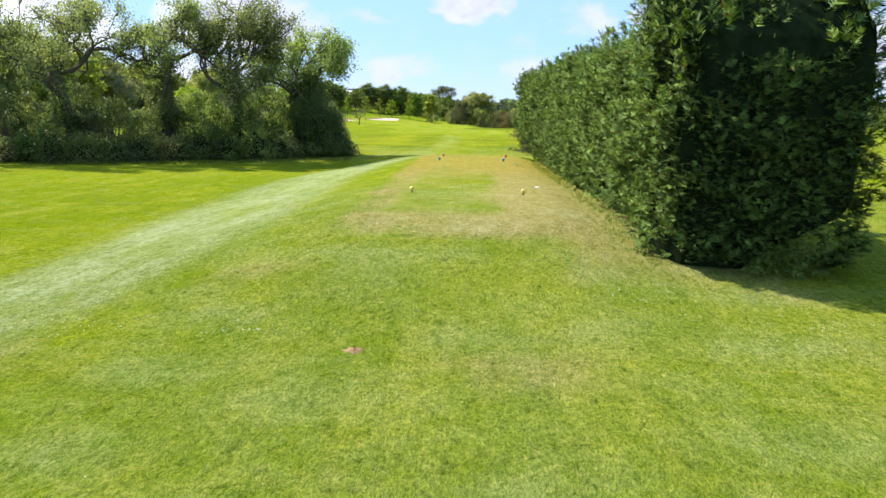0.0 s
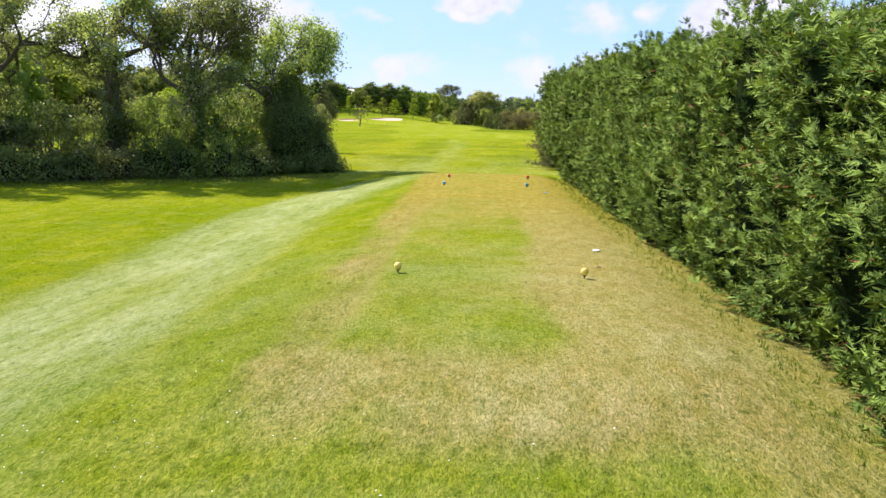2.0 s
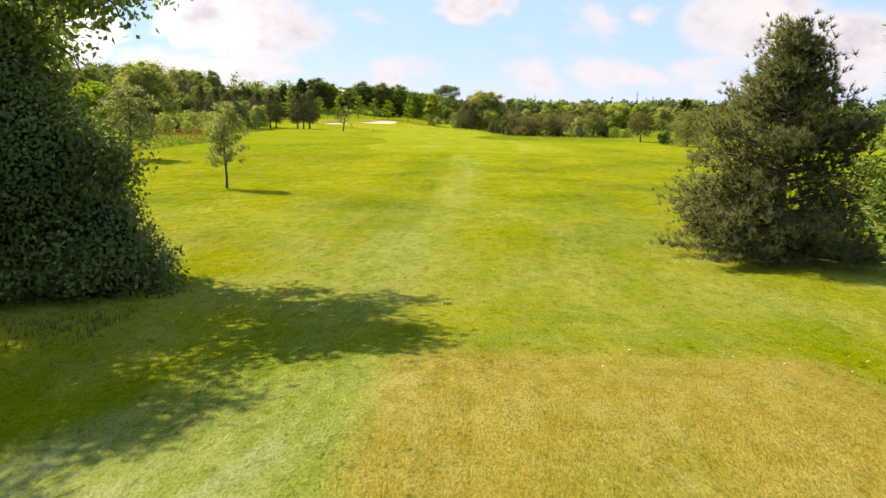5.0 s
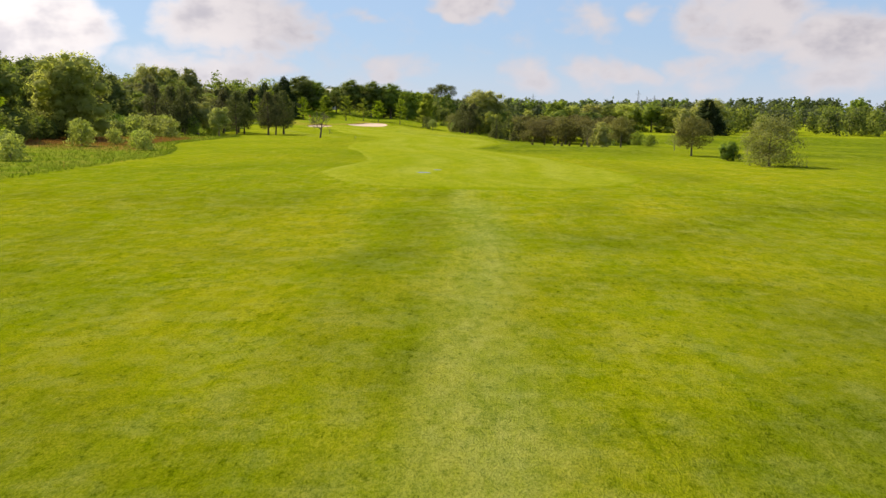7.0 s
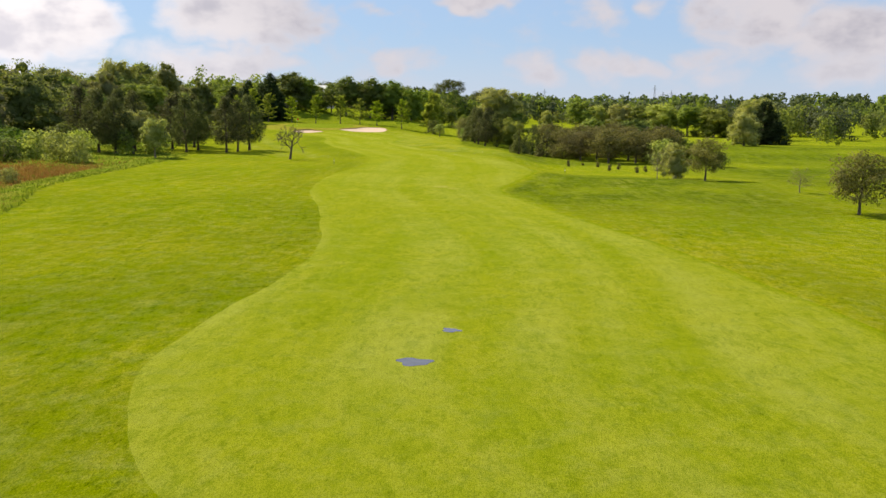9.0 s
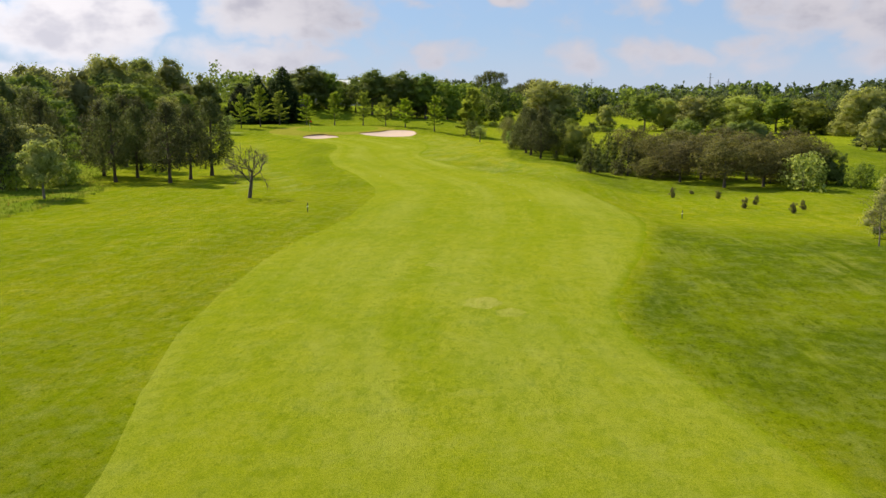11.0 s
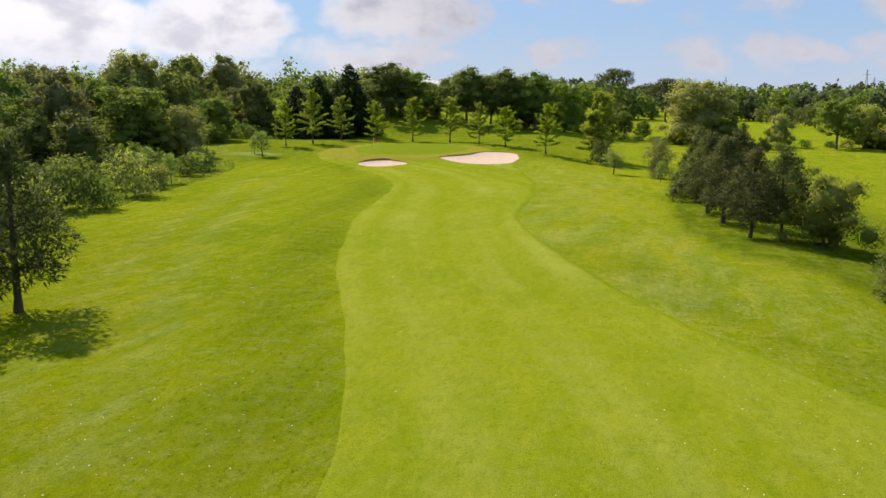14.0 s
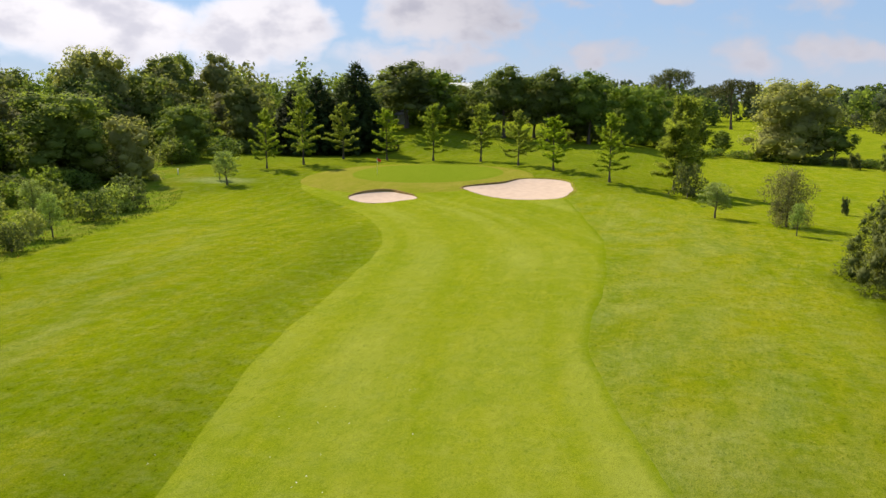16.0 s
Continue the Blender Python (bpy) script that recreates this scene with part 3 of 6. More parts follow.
    deep = np.where(longg > 0.5, 0.9 * ss(edge - 2.0, edge - 4.5, x + 2 * n) * ss(edge - 46, edge - 30, x + 6 * n) * ss(156, 166, y) * ss(207, 196, y), deep)      # sorrel in the long grass
    deep = np.maximum(deep, 0.95 * np.clip(0.8 + value_noise(x, y, 12.0, 41), 0, 1) * ss(24, 32, x) * ss(140, 160, y) * ss(345, 320, y))
    course = ss(-120, -75, x) * ss(75, 42, x)
    return dry, pale * course, longg, deep, sere * course


# ---- building helpers ----
def mesh_of(name, verts, faces, mats, smooth=False, face_mat=None, normals=None):
    """verts: n x 3; faces: an m x k array or a list of such arrays."""
    me = bpy.data.meshes.new(name)
    faces = [np.asarray(f) for f in (faces if isinstance(faces, list) else [faces]) if len(f)]
    me.vertices.add(len(verts))
    me.vertices.foreach_set("co", np.asarray(verts, np.float32).ravel())
    loops = np.concatenate([f.ravel() for f in faces])
    sizes = np.concatenate([np.full(len(f), f.shape[1]) for f in faces])
    me.loops.add(len(loops))
    me.loops.foreach_set("vertex_index", loops.astype(np.int32))
    me.polygons.add(len(sizes))
    me.polygons.foreach_set("loop_start", (np.cumsum(sizes) - sizes).astype(np.int32))
    me.polygons.foreach_set("use_smooth", np.full(len(sizes), smooth))
    for m in (mats if isinstance(mats, list) else [mats]):
        me.materials.append(m)
    if face_mat is not None:
        me.polygons.foreach_set("material_index", np.asarray(face_mat, np.int32))
    me.update(calc_edges=True)
    me.validate()
    if normals is not None:          # leaves take the soft shading of the mass that they belong to
        me.polygons.foreach_set("use_smooth", np.full(len(sizes), True))
        me.normals_split_custom_set_from_vertices(np.asarray(normals, np.float32).tolist())
    return me


def child(name, me, parent, label=""):
    ob = new(name, me)
    ob.parent = parent
    return tagged(ob, label)


def part(name, bm, mat, parent, label="", smooth=True):
    me = bpy.data.meshes.new(name)
    bm.to_mesh(me)
    bm.free()
    for p in me.polygons:
        p.use_smooth = smooth
    me.materials.append(mat)
    return child(name, me, parent, label)


def grid_mesh(name, X, Y, Z, mat, attrs=None):
    r, c = X.shape
    i = np.arange(r * c).reshape(r, c)
    faces = np.stack([i[:-1, :-1], i[:-1, 1:], i[1:, 1:], i[1:, :-1]], -1).reshape(-1, 4)
    me = mesh_of(name, np.stack([X, Y, Z], -1).reshape(-1, 3), faces, mat, True)
    for key, val in (attrs or {}).items():
        me.attributes.new(key, "FLOAT", "POINT").data.foreach_set("value", np.asarray(val, np.float32).ravel())
    return me


def lines(*spans):
    """Grid lines: (start, stop, step) one after the other."""
    out = []
    for a, b, s in spans:
        out += list(np.arange(a, b, s))
    return np.array(sorted(set(round(float(v), 3) for v in out)))


# ---- ground ----
def make_ground():
    gx = lines((-3000, -900, 300), (-900, -200, 50), (-200, -80, 6), (-80, -60, 2), (-60, -28, 0.9), (-28, -12, 2.0), (-12, 9, 0.65), (9, 60, 2.5), (60, 200, 8), (200, 900, 50), (900, 3001, 300))
    gy = lines((-1500, -60, 120), (-60, -10, 8), (-10, 58, 0.9), (58, 130, 2.0), (130, 325, 3), (325, 356, 0.9), (356, 480, 3), (480, 1300, 25), (1300, 4501, 400))
    X, Y = np.meshgrid(gx, gy)
    dry, pale, longg, deep, sere = zones(X, Y)
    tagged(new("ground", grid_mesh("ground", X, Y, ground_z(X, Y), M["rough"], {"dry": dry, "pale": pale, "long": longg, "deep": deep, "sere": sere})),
           "mown yellow-green rough grass reaching to the horizon", "grass ground", kind="structure")


make_ground()

def sheet(name, label, category, mat, ys, xl, xr, across, lift, attrs=False, soft_left=0.25, soft_right=3.0):
    """A mown area that lies on the ground between two edges, with a low rounded rim."""
    u = np.linspace(0, 1, across)
    X = xl[:, None] + (xr - xl)[:, None] * u
    Y = np.repeat(ys[:, None], across, 1)
    sl, sr = np.hypot(1, np.gradient(xl, ys))[:, None], np.hypot(1, np.gradient(xr, ys))[:, None]
    rim = np.clip(np.minimum(np.minimum((X - xl[:, None]) / sl, (xr[:, None] - X) / sr), np.minimum(ys - ys[0], ys[-1] - ys)[:, None]) / 0.8, 0, 1)
    Z = ground_z(X, Y) - 0.02 + (lift + 0.02) * rim
    at = {"rim": np.clip(1 - np.minimum((xr[:, None] - X) / soft_right, np.minimum((X - xl[:, None]) / soft_left, np.minimum(Y - ys[0], ys[-1] - Y) / 3.0)), 0, 1)}
    at["lane"] = X - xl[:, None]
    if attrs:
        dry, pale, longg, deep, sere = zones(X, Y)
        at = {"dry": dry, "pale": pale, "long": longg * 0, "deep": deep, "sere": sere}
    tagged(new(name, grid_mesh(name, X, Y, Z, mat, at)), label, category, kind="structure")


def make_fairway():
    ys = np.arange(118.9, 343.5, 0.7)
    fy = [f[0] for f in FAIR]
    wob = 0.12 * np.sin(ys * 0.31) + 0.05 * np.sin(ys * 0.9 + 1)
    start = np.sqrt(np.clip(1 - ((132 - ys) / 13.2) ** 2, 0, 1))
    xl, xr = poly_x([(f[0], f[1]) for f in FAIR], ys) + wob, poly_x([(f[0], f[2]) for f in FAIR], ys) + wob[::-1]
    mid = -2.5
    xr = xr + 0.8
    xl, xr = np.where(ys < 132, mid + (xl - mid) * start, xl), np.where(ys < 132, mid + (xr - mid) * start, xr)
    sheet("fairway", "closely mown light green golf fairway winding to the green", "fairway", M["fairway"], ys, xl, xr, 60, 0.024, False, 0.25, 1.3)
    ys = np.arange(16.5, 55.0, 0.35)
    soft = np.minimum(np.sqrt(np.clip((ys - 16.5) / 2.5, 0, 1)), np.sqrt(np.clip((55.0 - ys) / 2.5, 0, 1)))
    c = np.interp(ys, [16, 55], [0.9, 1.4])
    sheet("tee_box", "flat mown tee with worn brown dry patches", "tee", M["tee"], ys, c - 3.0 * soft, c + 2.9 * soft, 40, 0.02, True, 1.8, 1.4)


make_fairway()


def disc_sheet(name, label, category, mat, centre, rx, ry, turn, lift, wob, rings=16, seg=72):
    r = np.linspace(0.0, 1, rings)[:, None]
    a = np.linspace(0, 2 * np.pi, seg + 1)[None, :]
    k = 1 + wob * (np.sin(2 * a + 0.6) + 0.6 * np.sin(3 * a + 2))
    u, v = r * k * rx * np.cos(a), r * k * ry * np.sin(a)
    X, Y = centre[0] + u * math.cos(turn) - v * math.sin(turn), centre[1] + u * math.sin(turn) + v * math.cos(turn)
    Z = terrain(X, Y) + -0.02 + (lift + 0.02) * np.clip((1 - r) * rx / 0.8, 0, 1) - 0.9 * bunker_depth(X, Y)
    return tagged(new(name, grid_mesh(name, X, Y, Z, mat)), label, category, kind="structure")


disc_sheet("fringe", "tan-green mown apron round the putting green", "fringe", M["fringe"], (-52, 350.5), 15.5, 14.5, 0.0, 0.045, 0.03, 40, 160)
disc_sheet("putting_green", "smooth pale green putting surface", "green", M["green"], (-51.5, 354.0), 10.8, 10.4, 0.0, 0.075, 0.025)


def make_bunker(n, label):
    (cx, cy), _ = BUNKERS[n]
    ry = 7.0 if n == 0 else 4.0
    root = tagged(new("bunker"), label, "bunker", group="bunkers by the green")
    root.location = (cx, cy, float(terrain(cx, cy)))
    r, a = np.linspace(0, 0.985, 14)[:, None], np.linspace(0, 2 * np.pi, 97)[None, :]
    k = bunker_radius(a, n)
    def place(r):
        return r * k * np.cos(a), r * k * np.sin(a)
    X, Y = place(r)
    front = terrain(cx, cy - ry) - root.location.z
    Z = front - 0.18 + (Y + ry) / (2 * ry) * (terrain(cx, cy + ry) - root.location.z - front) * 0.9 + 0.25 * (r ** 4) - 0.15 * (1 - r * r)
    Z = np.minimum(Z, terrain(X + cx, Y + cy) - root.location.z - 0.02)
    child("sand", grid_mesh("sand", X, Y, Z, M["sand"]), root, "raked pale pinkish sand")
    # turf and earth lip round the edge, highest at the back
    r2 = np.array([0.975, 0.985, 1.0, 1.025, 1.06])[:, None]
    X, Y = place(r2)
    top = terrain(X + cx, Y + cy) - root.location.z
    back = np.clip((np.sin(a) + 0.35), 0, 1)
    Z = top + np.array([-0.95, -0.35, 0.05, 0.10, -0.03])[:, None] * (0.25 + 0.75 * back) + np.array([0, 0, 0.03, 0.0, -0.05])[:, None] * np.sin(a * 31) * 0.6
    lo, hi = (27, 54) if n == 0 else (6, 50)
    child("lip", grid_mesh("lip", X[:, lo:hi], Y[:, lo:hi], Z[:, lo:hi] + 0.02 + 0.10 * (1 + n) * np.sin(np.linspace(0, np.pi, hi - lo)) * np.array([0, 0, 1, 1, 0])[:, None], M["lip"]), root, "dark brown earth and turf lip at the back")
    front = np.concatenate([np.arange(hi - 1, 97), np.arange(1, lo + 1)])
    child("rim", grid_mesh("rim", X[:, front], Y[:, front], Z[:, front], M["fringe"]), root, "mown turf rim")


make_bunker(0, "wide sand bunker with pale raked sand beside the green")
make_bunker(1, "small sand bunker with a dark turf lip before the green")


# ---- vegetation ----
def unit(v):
    return v / np.maximum(np.linalg.norm(v, axis=-1, keepdims=True), 1e-6)


def leaf_quads(c, out, length, width, rng, wild=0.7, up=0.0, soft=0.45):
    """A pointed, slightly folded leaf or spray at each centre; its face turned roughly towards out."""
    n = len(c)
    nrm = unit(out + rng.normal(0, wild, (n, 3)) + np.array([0, 0, up]))
    axis = unit(np.cross(nrm, rng.normal(0, 1, (n, 3))))
    side = np.cross(nrm, axis)
    L, W = (length * rng.uniform(0.65, 1.3, n))[:, None], (width * rng.uniform(0.7, 1.25, n))[:, None]
    v = np.stack([c - axis * L * 0.5, c - side * W * 0.5 - nrm * W * 0.12 + axis * L * 0.05, c + axis * L * 0.5, c + side * W * 0.5 - nrm * W * 0.12 + axis * L * 0.05], 1)
    return v.reshape(-1, 3), np.arange(4 * n).reshape(n, 4), np.repeat(unit(unit(out) * soft + nrm * (1 - soft)), 4, 0)


def leaf_tris(c, out, length, width, rng, wild=0.7, up=0.0, soft=0.45):
    """As leaf_quads, for leaves too small to show a fold: one pointed blade each."""
    n = len(c)
    nrm = unit(out + rng.normal(0, wild, (n, 3)) + np.array([0, 0, up]))
    axis = unit(np.cross(nrm, rng.normal(0, 1, (n, 3))))
    side = np.cross(nrm, axis)
    L, W = (length * rng.uniform(0.65, 1.35, n))[:, None], (width * rng.uniform(0.7, 1.3, n))[:, None]
    v = np.stack([c - axis * L * 0.25 + side * W * 0.5, c - axis * L * 0.45 - side * W * 0.5, c + axis * L * 0.55], 1)
    return v.reshape(-1, 3), np.arange(3 * n).reshape(n, 3), np.repeat(unit(unit(out) * soft + nrm * (1 - soft)), 3, 0)


def needle_quads(c, out, length, width, rng, per=3, spread=0.7):
    """Tufts: narrow blades that start together and point outwards."""
    c, out = np.repeat(c, per, 0), np.repeat(out, per, 0)
    n = len(c)
    d = unit(out + rng.normal(0, spread, (n, 3)))
    side = unit(np.cross(d, rng.normal(0, 1, (n, 3))))
    L, W = (length * rng.uniform(0.6, 1.3, n))[:, None], width * rng.uniform(0.7, 1.2, n)[:, None]
    face = np.cross(side, d)
    side = side * np.where((face * out).sum(-1, keepdims=True) < 0, -1.0, 1.0)
    v = np.stack([c - side * W * 0.5, c + side * W * 0.5, c + d * L], 1)
    nn = unit(unit(out) * 0.75 + 0.25 * np.cross(side, d))
    return v.reshape(-1, 3), np.arange(3 * n).reshape(n, 3), np.repeat(nn, 3, 0)


def lobe_points(lobes, n, rng, shell=0.35):
    """Points in lobes (x, y, z, rx, ry, rz), most of them near the skin, and the way outwards."""
    lobes = np.asarray(lobes, float)
    w = (lobes[:, 3] * lobes[:, 4] * lobes[:, 5]) ** (2 / 3)
    pick = rng.choice(len(lobes), n, p=w / w.sum())
    d = unit(rng.normal(0, 1, (n, 3)))
    r = rng.uniform(0, 1, n)[:, None] ** shell
    r *= 1 + rng.normal(0, 0.055, (n, 1))
    return lobes[pick, :3] + d * r * lobes[pick, 3:], d


def tube(points, radii, sides=6):
    """A tapered limb along points."""
    P = np.asarray(points, float)
    t = unit(np.gradient(P, axis=0))
    ref = np.where(np.abs(t[:, 2:3]) > 0.9, [[1.0, 0, 0]], [[0, 0, 1.0]])
    u = unit(np.cross(t, ref))
    v = np.cross(t, u)
    a = np.linspace(0, 2 * np.pi, sides, endpoint=False)
    ring = P[:, None] + np.asarray(radii)[:, None, None] * (u[:, None] * np.cos(a)[None, :, None] + v[:, None] * np.sin(a)[None, :, None])
    i = np.arange(len(P) * sides).reshape(len(P), sides)
    j = np.roll(i, -1, 1)
    return ring.reshape(-1, 3), np.stack([i[:-1], j[:-1], j[1:], i[1:]], -1).reshape(-1, 4)


def join(chunks):
    """Several (verts, faces) as one."""
    vs, fs, n = [], [], 0
    for v, f in chunks:
        vs.append(v), fs.append(f + n)
        n += len(v)
    return np.concatenate(vs), np.concatenate(fs)


def limb(a, b, ra, rb, rng, bend=0.12, steps=6, sides=5):
    a, b = np.asarray(a, float), np.asarray(b, float)
    s = np.linspace(0, 1, steps)[:, None]
    L = np.linalg.norm(b - a)
    p = a + (b - a) * s + np.sin(s * np.pi) * rng.normal(0, bend * L, 3) + np.sin(s * 2 * np.pi) * rng.normal(0, bend * 0.4 * L, 3)
    return tube(p, np.linspace(ra, rb, steps), sides), p


def trunk_and_limbs(H, r, lobes, rng, top=0.7, lean=0.03, first=0.25, sides=8, twigs=2, flare=1.5, steps=7, around=5):
    """A trunk that tapers upwards, and a crooked limb to each lobe, with twigs."""
    z = np.linspace(-0.25, H * top, 9)
    off = np.cumsum(rng.normal(0, lean * H / 6, (9, 2)), 0)
    off -= off[1]
    P = np.column_stack([off, z])
    rad = np.interp(z, [-0.25, 0.05 * H, H * top], [r * flare, r, r * 0.3])
    out = [tube(P, rad, sides)]
    for lx, ly, lz, *_ in lobes:
        at = np.clip(lz - 0.55 * math.hypot(lx, ly) - rng.uniform(0, 0.1) * H, first * H, H * top * 0.97)
        base = np.array([np.interp(at, z, P[:, 0]), np.interp(at, z, P[:, 1]), at])
        rr = np.interp(at, z, rad) * 0.55
        t, p = limb(base, (lx, ly, lz), rr, rr * 0.22, rng, 0.10, steps, around)
        out.append(t)
        for _ in range(twigs):
            s = p[rng.randint(steps // 2, steps - 1)]
            out.append(limb(s, s + rng.normal(0, 0.08 * H, 3) + np.array([0, 0, 0.05 * H]), rr * 0.35, rr * 0.08, rng, 0.15, 4, 4)[0])
    return join(out)


def core(lobe, k):
    """A coarse uneven mass of leaves inside a lobe, which light does not pass."""
    x, y, z, rx, ry, rz = lobe
    a, e = np.meshgrid(np.arange(6) * np.pi / 3, np.array([-1.45, -0.5, 0.42, 1.45]))
    w = k * (1 + 0.20 * np.sin(3 * a + x * 5) * np.cos(2 * e + y))
    v = np.stack([x + rx * w * np.cos(a) * np.cos(e), y + ry * w * np.sin(a) * np.cos(e), z + rz * w * np.sin(e)], -1).reshape(-1, 3)
    i = np.arange(24).reshape(4, 6)
    j = np.roll(i, -1, 1)
    return v, np.stack([i[:-1], j[:-1], j[1:], i[1:]], -1).reshape(-1, 4)


def crown_lobes(kind, H, W, rng, n=16):
    """Where the masses of a crown lie: (x, y, z, rx, ry, rz)."""
    out = []
    for i in range(n):
        a = i * 2.399 + rng.uniform(-0.4, 0.4)
        f = (i + 0.5) / n
        if kind == "round":
            z = H * (0.26 + 0.66 * f)
            R = W * 0.5 * math.sqrt(max(0.03, 1 - ((f - 0.40) / 0.64) ** 2)) * rng.uniform(0.35, 0.92)
            s = W * rng.uniform(0.09, 0.19)
            out.append((R * math.cos(a), R * math.sin(a), z + rng.normal(0, 0.02) * H, s, s, s * 0.72))
        elif kind == "low":                       # reaches down to the ground
            z = H * (0.07 + 0.80 * f)
            R = W * 0.5 * math.sqrt(max(0.03, 1 - (f * 0.95) ** 3.4)) * rng.uniform(0.3, 0.95)
            s = W * rng.uniform(0.10, 0.20)
            out.append((R * math.cos(a), R * math.sin(a), z + rng.normal(0, 0.02) * H, s, s, min(s, H * 0.2) * 0.85))
        elif kind == "cone":
            z = H * (0.05 + 0.92 * f)
            R = W * 0.5 * (1 - f) ** 0.62 * rng.uniform(0.5, 0.98)
            s = W * (0.035 + 0.12 * (1 - f))
            out.append((R * math.cos(a), R * math.sin(a), z, s, s, s * 1.2))
        elif kind == "pine":                      # uneven plates on a clear stem
            z = H * (0.19 + 0.77 * f)
            R = W * 0.5 * np.interp(f, [0, 0.25, 0.6, 1], [0.8, 1.0, 0.75, 0.06]) * rng.uniform(0.35, 1.05)
            s = W * rng.uniform(0.11, 0.18) * (1.1 - 0.45 * f)
            out.append((R * math.cos(a), R * math.sin(a), z + 0.12 * R, s, s, s * 0.7))
        elif kind == "plate":                     # umbrella
            z = H * (0.72 + 0.22 * rng.uniform())
            R = W * 0.5 * math.sqrt(f) * 0.85
            s = W * rng.uniform(0.13, 0.18)
            out.append((R * math.cos(a), R * math.sin(a), z - 0.12 * R, s, s, s * 0.5))
    # the inner mass that the clumps sit on
    if kind == "round":
        out += [(0, 0, H * 0.60, W * 0.32, W * 0.32, H * 0.28), (W * 0.13, -W * 0.09, H * 0.48, W * 0.30, W * 0.28, H * 0.18), (-W * 0.11, W * 0.1, H * 0.70, W * 0.23, W * 0.24, H * 0.2)]
    elif kind == "low":
        out += [(0, 0, H * 0.44, W * 0.33, W * 0.33, H * 0.38), (W * 0.12, W * 0.08, H * 0.26, W * 0.34, W * 0.33, H * 0.22), (-W * 0.1, -W * 0.08, H * 0.64, W * 0.25, W * 0.26, H * 0.22)]
    return out


def tree(name, seed, H, W, kind, mat, bark, label, category, n, leaf, lobes=16, trunk=0.03, needle=False, wild=0.8, shell=0.35, group="", wide=0.62, top=0.7, twigs=1):
    rng = np.random.RandomState(seed)
    root = tagged(new(name), label, category, group)
    L = crown_lobes(kind, H, W, rng, lobes)
    v, f = trunk_and_limbs(H, trunk * H, L[: lobes : max(1, lobes // 9)], rng, top=top, twigs=twigs, sides=7, steps=5, around=4)
    child("trunk", mesh_of("trunk", v, f, M[bark], True), root)
    c, d = lobe_points(L, n if needle else int(n * 2.2), rng, shell if needle else shell * 0.75)
    c[:, 2] = np.maximum(c[:, 2], 0.03 * H)
    inner = {"round": L, "low": L, "cone": L[::2]}.get(kind, []) if n > 600 and shell < 0.45 else []
    cores = [core(l, 0.5 if kind in ("cone", "pine") else 0.5 if m < lobes else 0.74) for m, l in enumerate(inner)]
    if needle:
        v, f, nn = needle_quads(c, d + [0, 0, 0.35], leaf, leaf * wide * 0.35, rng, 3)
    else:
        v, f, nn = leaf_tris(c, d, leaf * 0.80, leaf * 0.80 * wide * 1.25, rng, wild * 0.75, 0.25, 0.72)
    if cores:
        cv, cf = join(cores)
        mids = np.repeat(np.array([l[:3] for l in inner]), 24, 0)
        v, f, nn = np.concatenate([v, cv]), [f, cf + len(v)], np.concatenate([nn, unit(cv - mids)])
    child("crown", mesh_of("crown", v, f, M[mat], normals=unit(nn + [0, 0, 0.2])), root)
    return root


STORE = {}


def plant(kind, x, y, H=None, W=None, turn=None, label="", z=None, sink=0.05):
    """Set a plant of a kind on the ground, scaled to its height and width."""
    builders, dims = KINDS[kind]
    rng = np.random.RandomState(abs(int(x * 31 + y * 17)) % 99991)
    n = rng.randint(len(builders))
    h0, w0 = dims
    H = H or h0 * rng.uniform(0.88, 1.12)
    W = W or w0 * H / h0
    z = float(ground_z(x, y)) if z is None else z
    m = pose(x, y, z - sink, 0, 0, rng.uniform(0, 360) if turn is None else turn) @ Matrix.Diagonal((W / w0, W / w0, H / h0, 1))
    if (kind, n) not in STORE:
        ob = STORE[kind, n] = builders[n]()
        ob.matrix_basis = m
    else:
        src = STORE[kind, n]
        keep = src.matrix_basis.copy()
        src.matrix_basis = Matrix.Identity(4)
        ob = copy_thing(src, m)
        src.matrix_basis = keep
    return tagged(ob, label) if label else ob


